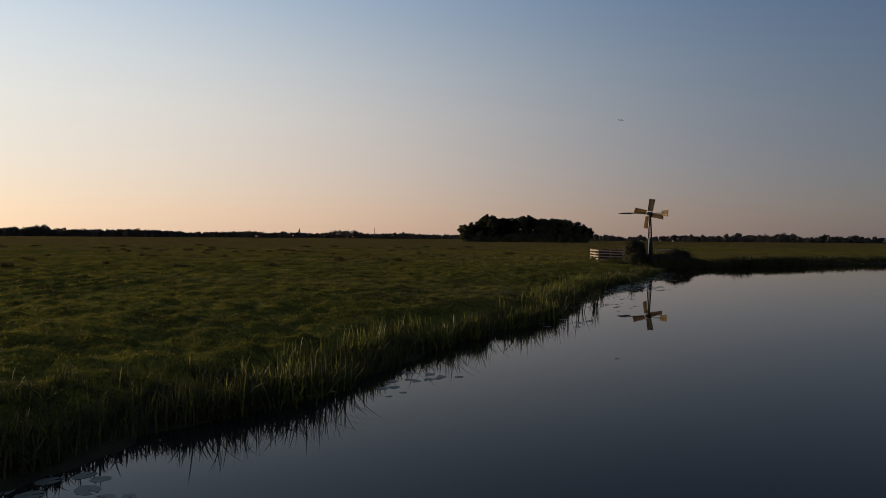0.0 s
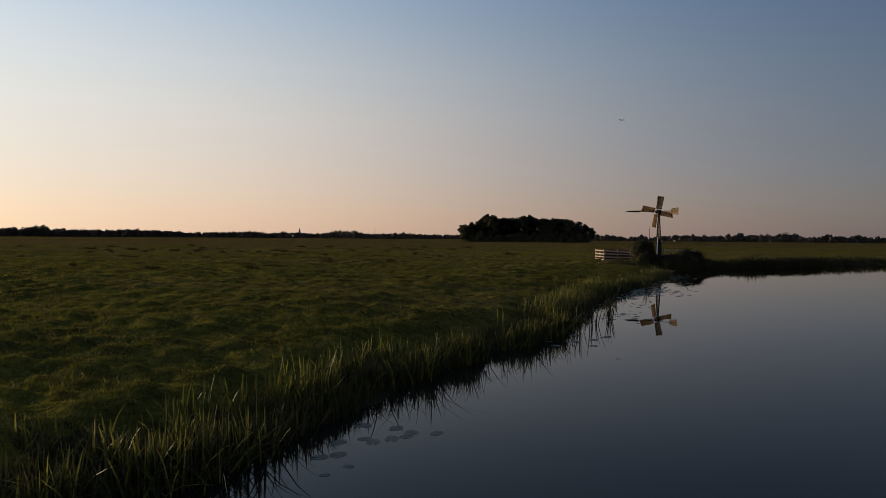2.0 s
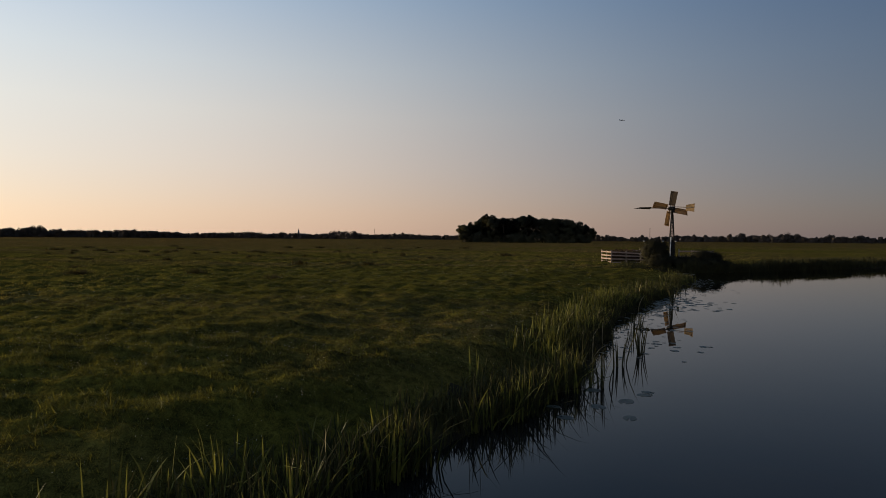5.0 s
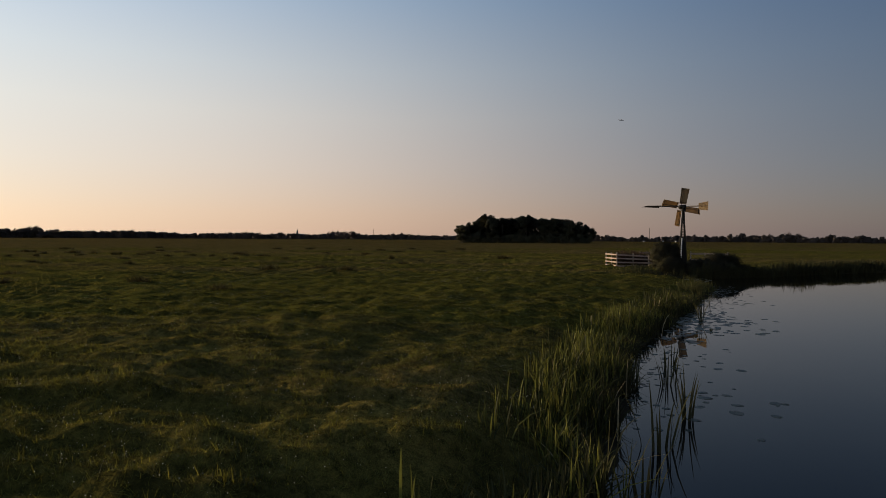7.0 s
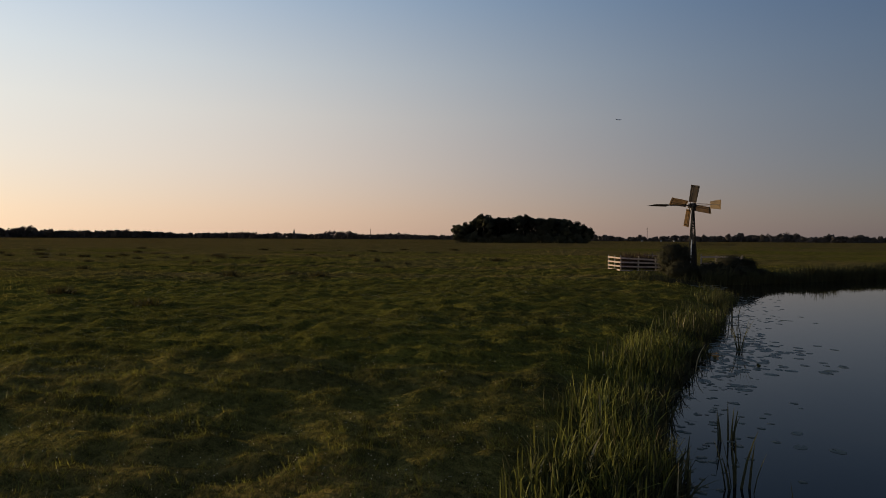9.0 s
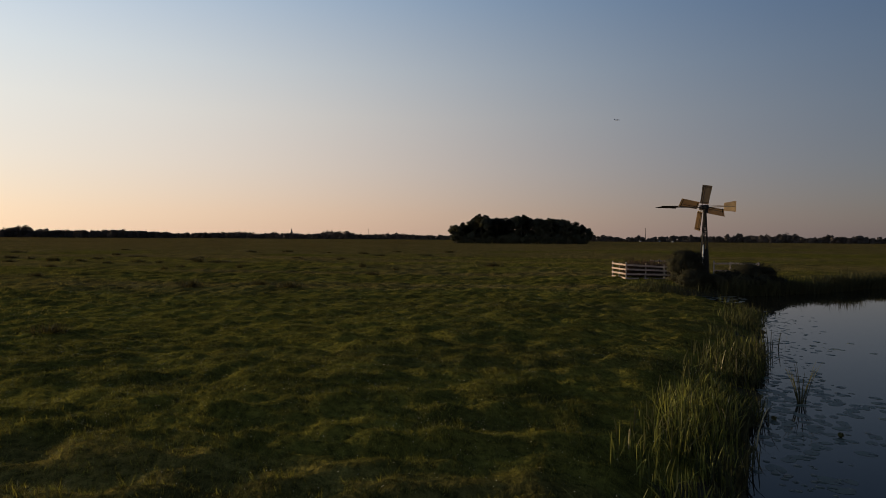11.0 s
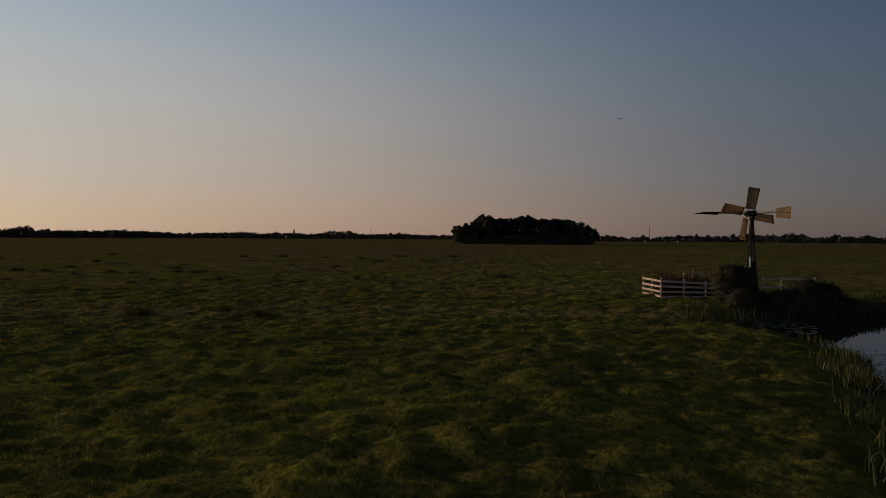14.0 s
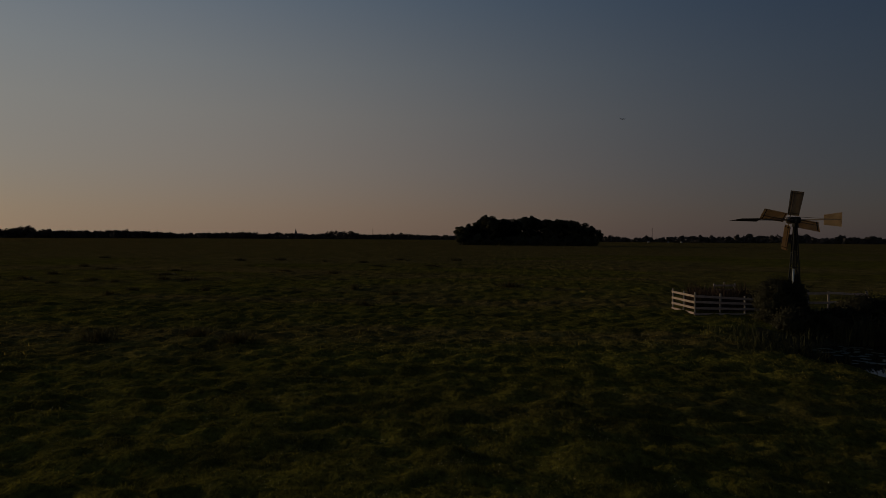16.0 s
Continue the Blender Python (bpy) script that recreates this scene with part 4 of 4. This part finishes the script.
fence([(8.68, 59.2, 1.07), (9.14, 57.1, 1.06), (12.6, 57.7, 0.86)], "pale weathered plank fence with four rails round the pump")
fence([(14.6, 58.65, 1.14), (15.75, 59.1, 1.14), (17.3, 58.9, 1.08), (16.85, 57.2, 0.80)], "pale plank fence half hidden by brambles", 3, 1.5)
fence([(12.0, 64.0, 1.07), (13.2, 64.35, 1.07)], "short pale fence at the back of the pump yard", 4, 0.8)


# ======== shrubs ========
def shrub(x, y, wide, deep, tall, n, seed, label, leaf=(0.03, 0.07), boxy=0.0):
    rng = np.random.default_rng(seed)
    ob = empty("shrub", pose(x, y, 0.2))
    for i in range(7):
        a = i * 0.9 + rng.uniform(0, 0.5)
        part("stem", tube([(0, 0, -0.4), (math.cos(a) * wide * 0.25, math.sin(a) * deep * 0.25, tall * 0.4), (math.cos(a) * wide * 0.6, math.sin(a) * deep * 0.6, tall * 0.75)],
                          [0.03, 0.022, 0.008], 6), M_BARK, ob)
    m = 240
    v = rng.normal(0, 1, (m, 3))
    v /= (np.linalg.norm(v, axis=1) * (1 - boxy) + np.abs(v).max(1) * boxy)[:, None]
    rad = rng.uniform(0.15, 1.0, m)[:, None] ** 0.4
    c = v * rad * [wide * 0.9, deep * 0.9, tall * 0.46] + [0, 0, tall * 0.46]
    r = rng.uniform(0.14, 0.28, m) * min(wide, tall)
    crown = crown_object("foliage", leaf_cloud(c, r, n, leaf, rng, 0.9, fuzz=0.75), M_BUSH)
    crown.parent = ob
    return tagged(ob, label, "shrub", "shrubs by the wind pump")


shrub(12.06, 55.2, 0.92, 1.0, 2.16, 46000, 61, "dense black-green square-topped shrub beside the pump mast", (0.025, 0.055), 0.9)
shrub(14.35, 55.2, 1.15, 0.8, 0.92, 20000, 62, "low dark bramble bush on the bank below the pump")
shrub(15.9, 56.1, 1.2, 0.8, 1.36, 36000, 63, "dark bramble bush on the bank in front of the fence", (0.03, 0.06), 0.5)
shrub(17.3, 56.6, 0.7, 0.7, 0.6, 7000, 64, "spreading dark bramble bush on the canal bank")
shrub(12.1, 53.7, 0.9, 0.8, 1.15, 14000, 67, "dark bramble bush at the foot of the square shrub")
shrub(13.5, 53.9, 0.9, 0.7, 0.85, 11000, 68, "low dark bramble bush on the bank below the pump")
shrub(16.1, 54.6, 1.1, 0.8, 0.75, 11000, 69, "low dark bramble bush at the water's edge")
shrub(14.6, 53.7, 1.3, 0.8, 0.8, 10000, 66, "low dark bramble bush at the water's edge")


# ======== weeds in the pump yard ========
M_WEED = material("dry_weeds", (0.058, 0.032, 0.020), (0.024, 0.016, 0.011), 0.9, scale=1.5, fine=12, bump=0, translucent=0.2, island=0.5, specular=0.15)
wx, wy = RNG.uniform(9.3, 13.6, 5200), RNG.uniform(58.2, 62.8, 5200)
ok = (wx - 9.1) > (wy - 59.2) * 0.36
wx, wy = wx[ok], wy[ok]
tall = 0.74 + 0.34 * vnoise(wx * 1.1, wy * 1.1, 51)
weeds = reed_mesh("yard_weeds", wx, wy, height(wx, wy) - 0.02, tall * RNG.uniform(0.6, 1.3, len(wx)), RNG.uniform(0.02, 0.05, len(wx)),
                  RNG.uniform(0, math.tau, len(wx)), np.abs(RNG.normal(0, 0.4, len(wx))), M_WEED)
tagged(weeds, "tall dry brown weeds inside the fenced pump yard", "weeds", kind="stuff")


# ======== rush tussocks in the pasture ========
M_RUSH = material("rushes", (0.085, 0.068, 0.026), (0.040, 0.033, 0.013), 0.8, scale=2, fine=15, bump=0, translucent=0.2, island=0.5, specular=0.03)


def rush_tussock():
    n = 240
    a = RNG.uniform(0, math.tau, n)
    r = np.minimum(np.abs(RNG.normal(0, 0.16, n)), 0.22)
    ob = reed_mesh("rush_tussock", r * np.cos(a), r * np.sin(a), np.full(n, -0.05), RNG.uniform(0.12, 0.45, n), RNG.uniform(0.008, 0.016, n),
                   a + RNG.normal(0, 0.4, n), np.abs(RNG.normal(0.25, 0.3, n)), M_RUSH)
    return tagged(ob, "dark tufted clump of rushes in the pasture", "rush tussock", "rush tussocks in the pasture")


first = [rush_tussock() for _ in range(3)]
for k in range(64):
    if k < 36:
        x, y = random.uniform(-45, -6), random.uniform(28, 75)
    else:
        x, y = random.uniform(-80, 6), random.uniform(70, 130)
    z = float(height(np.array([x]), np.array([y]))[0])
    m = pose(x, y, z, 0, 0, random.uniform(0, 360)) @ Matrix.Diagonal((*[random.uniform(1.0, 2.4) * (1 if k < 36 else 1.9)] * 2, random.uniform(0.6, 1.2), 1))
    if k < 3:
        first[k].matrix_basis = m
    else:
        t = copy_thing(first[k % 3], m)
        t.matrix_basis = m


# ======== small things near and far ========
def lily_bud(x, y, tall, turn):
    """A closed water-lily bud on a short stem, with the tips of its petals parted."""
    ob = empty("lily_bud", pose(x, y, 0, 0, 8, turn))
    part("stem", tube([(0, 0, -0.2), (0.004, 0, -0.1), (0, 0, tall + 0.01)], [0.006, 0.006, 0.008], 6), M_SEDGE, ob)
    for i in range(5):
        a = i * math.tau / 5
        bm, prev = bmesh.new(), None
        for u, r, w in ((0.0, 0.008, 0.006), (0.3, 0.032, 0.022), (0.65, 0.036, 0.020), (1.0, 0.018, 0.003)):
            o = Vector((math.cos(a) * r, math.sin(a) * r, tall + 0.075 * u))
            d = Vector((-math.sin(a), math.cos(a), 0)) * w
            row = (bm.verts.new(o - d), bm.verts.new(o + Vector((math.cos(a), math.sin(a), 0)) * 0.006), bm.verts.new(o + d))
            if prev:
                bm.faces.new((prev[0], prev[1], row[1], row[0]))
                bm.faces.new((prev[1], prev[2], row[2], row[1]))
            prev = row
        part("petal", bm, M_SEDGE, ob, smooth=True)
    return tagged(ob, "closed dark green water lily bud above the water", "lily bud", "lily buds on the canal")


lily_bud(7.36, 29.07, 0.0, 20)
lily_bud(6.75, 29.84, 0.0, 130)


def marker_stake(x, y):
    z = float(height(np.array([x]), np.array([y]))[0])
    ob = part("marker_stake", tube([(x, y, z - 0.1), (x + 0.01, y, z + 0.22), (x + 0.012, y, z + 0.24)], [0.012, 0.011, 0.005], 8), M_STRAW, None)
    return tagged(ob, "short pale dry stake standing in the bank grass", "stake")


marker_stake(4.0, 27.1)


def church(u, dist):
    x, y = bearing(u, dist)
    ob = empty("church", pose(x, y, 0.4, 0, 0, 20))
    part("tower", beam((0, 0, -1), (0, 0, 12), 5, 5, 0.1), M_BRICK, ob)
    bm = bmesh.new()
    bmesh.ops.create_cone(bm, segments=8, radius1=3.0, radius2=0.05, depth=12, cap_ends=True, matrix=Matrix.Translation((0, 0, 18.0)))
    part("spire", bm, M_SLATE, ob, "slender slate spire")
    part("nave", beam((2, 0, 3), (18, 0, 3), 9, 8, 0.1), M_BRICK, ob)
    bm = bmesh.new()
    v = [bm.verts.new(p) for p in ((2, -5, 7), (18, -5, 7), (18, 5, 7), (2, 5, 7), (2, 0, 12), (18, 0, 12))]
    for f in ((0, 1, 5, 4), (2, 3, 4, 5), (0, 4, 3), (1, 2, 5), (3, 2, 1, 0)):
        bm.faces.new([v[i] for i in f])
    part("roof", bm, M_SLATE, ob, "dark slate roof")
    return tagged(ob, "distant brick church with a slender dark spire", "church")


church(-0.237, 1500)


def radio_mast(u, dist, tall):
    x, y = bearing(u, dist)
    ob = empty("radio_mast", pose(x, y, 0.4))
    part("shaft", tube([(0, 0, -1), (0, 0, tall)], [0.7, 0.35], 6), M_STEEL, ob)
    for k in (0.7, 0.85, 0.95):
        part("antenna", tube([(-1.2, 0, tall * k), (1.2, 0, tall * k)], [0.2, 0.2], 6), M_STEEL, ob)
    return tagged(ob, "thin dark radio mast on the horizon", "radio mast")


radio_mast(0.338, 1500, 30)
radio_mast(-0.113, 1600, 26)


def shed(u, dist, turn):
    x, y = bearing(u, dist)
    ob = empty("shed", pose(x, y, 0.4, 0, 0, turn))
    part("wall", beam((-0.8, 0, 0.55), (0.8, 0, 0.55), 1.4, 1.3, 0.03), M_LIME, ob)
    bm = bmesh.new()
    v = [bm.verts.new(p) for p in ((-1.0, -0.9, 1.19), (1.0, -0.9, 1.19), (1.0, 0.9, 1.19), (-1.0, 0.9, 1.19), (-1.0, 0, 1.8), (1.0, 0, 1.8))]
    for f in ((0, 1, 5, 4), (2, 3, 4, 5), (0, 4, 3), (1, 2, 5), (3, 2, 1, 0)):
        bm.faces.new([v[i] for i in f])
    part("roof", bm, M_SLATE, ob, "dark pitched roof")
    return tagged(ob, "small white shed far off before the woods", "shed", "white sheds on the horizon")


for u, turn in ((0.328, 10), (0.359, -15), (0.380, 25)):
    shed(u, 700, turn)


def airliner(place, heading):
    ob = empty("airliner", pose(*place, 0, 0, heading))
    part("fuselage", tube([(-17, 0, 0), (-14, 0, 0), (12, 0, 0), (17, 0, 1)], [0.4, 1.8, 1.8, 0.5], 10), M_PLANE, ob)
    for s in (-1, 1):
        part("wing", beam((-2, 0, -0.5), (4, s * 16, 0.8), 5, 0.5, 0.05, taper=0.35), M_PLANE, ob)
        part("tailplane", beam((13, 0, 0.8), (16, s * 6, 1.0), 3, 0.3, 0.03, taper=0.4), M_PLANE, ob)
        part("engine", tube([(-3, s * 5, -1.6), (1.5, s * 5, -1.6)], [1.0, 0.8], 10), M_PLANE, ob)
    part("fin", beam((13, 0, 1), (16.5, 0, 6.5), 0.4, 4, 0.03, (1, 0, 0), 0.5), M_PLANE, ob)
    return tagged(ob, "tiny dark airliner high in the evening sky", "airliner")


airliner((2.3 + 0.151 * 3600, 12 + 0.971 * 3600, 2.4 + 0.1847 * 3600), 190)
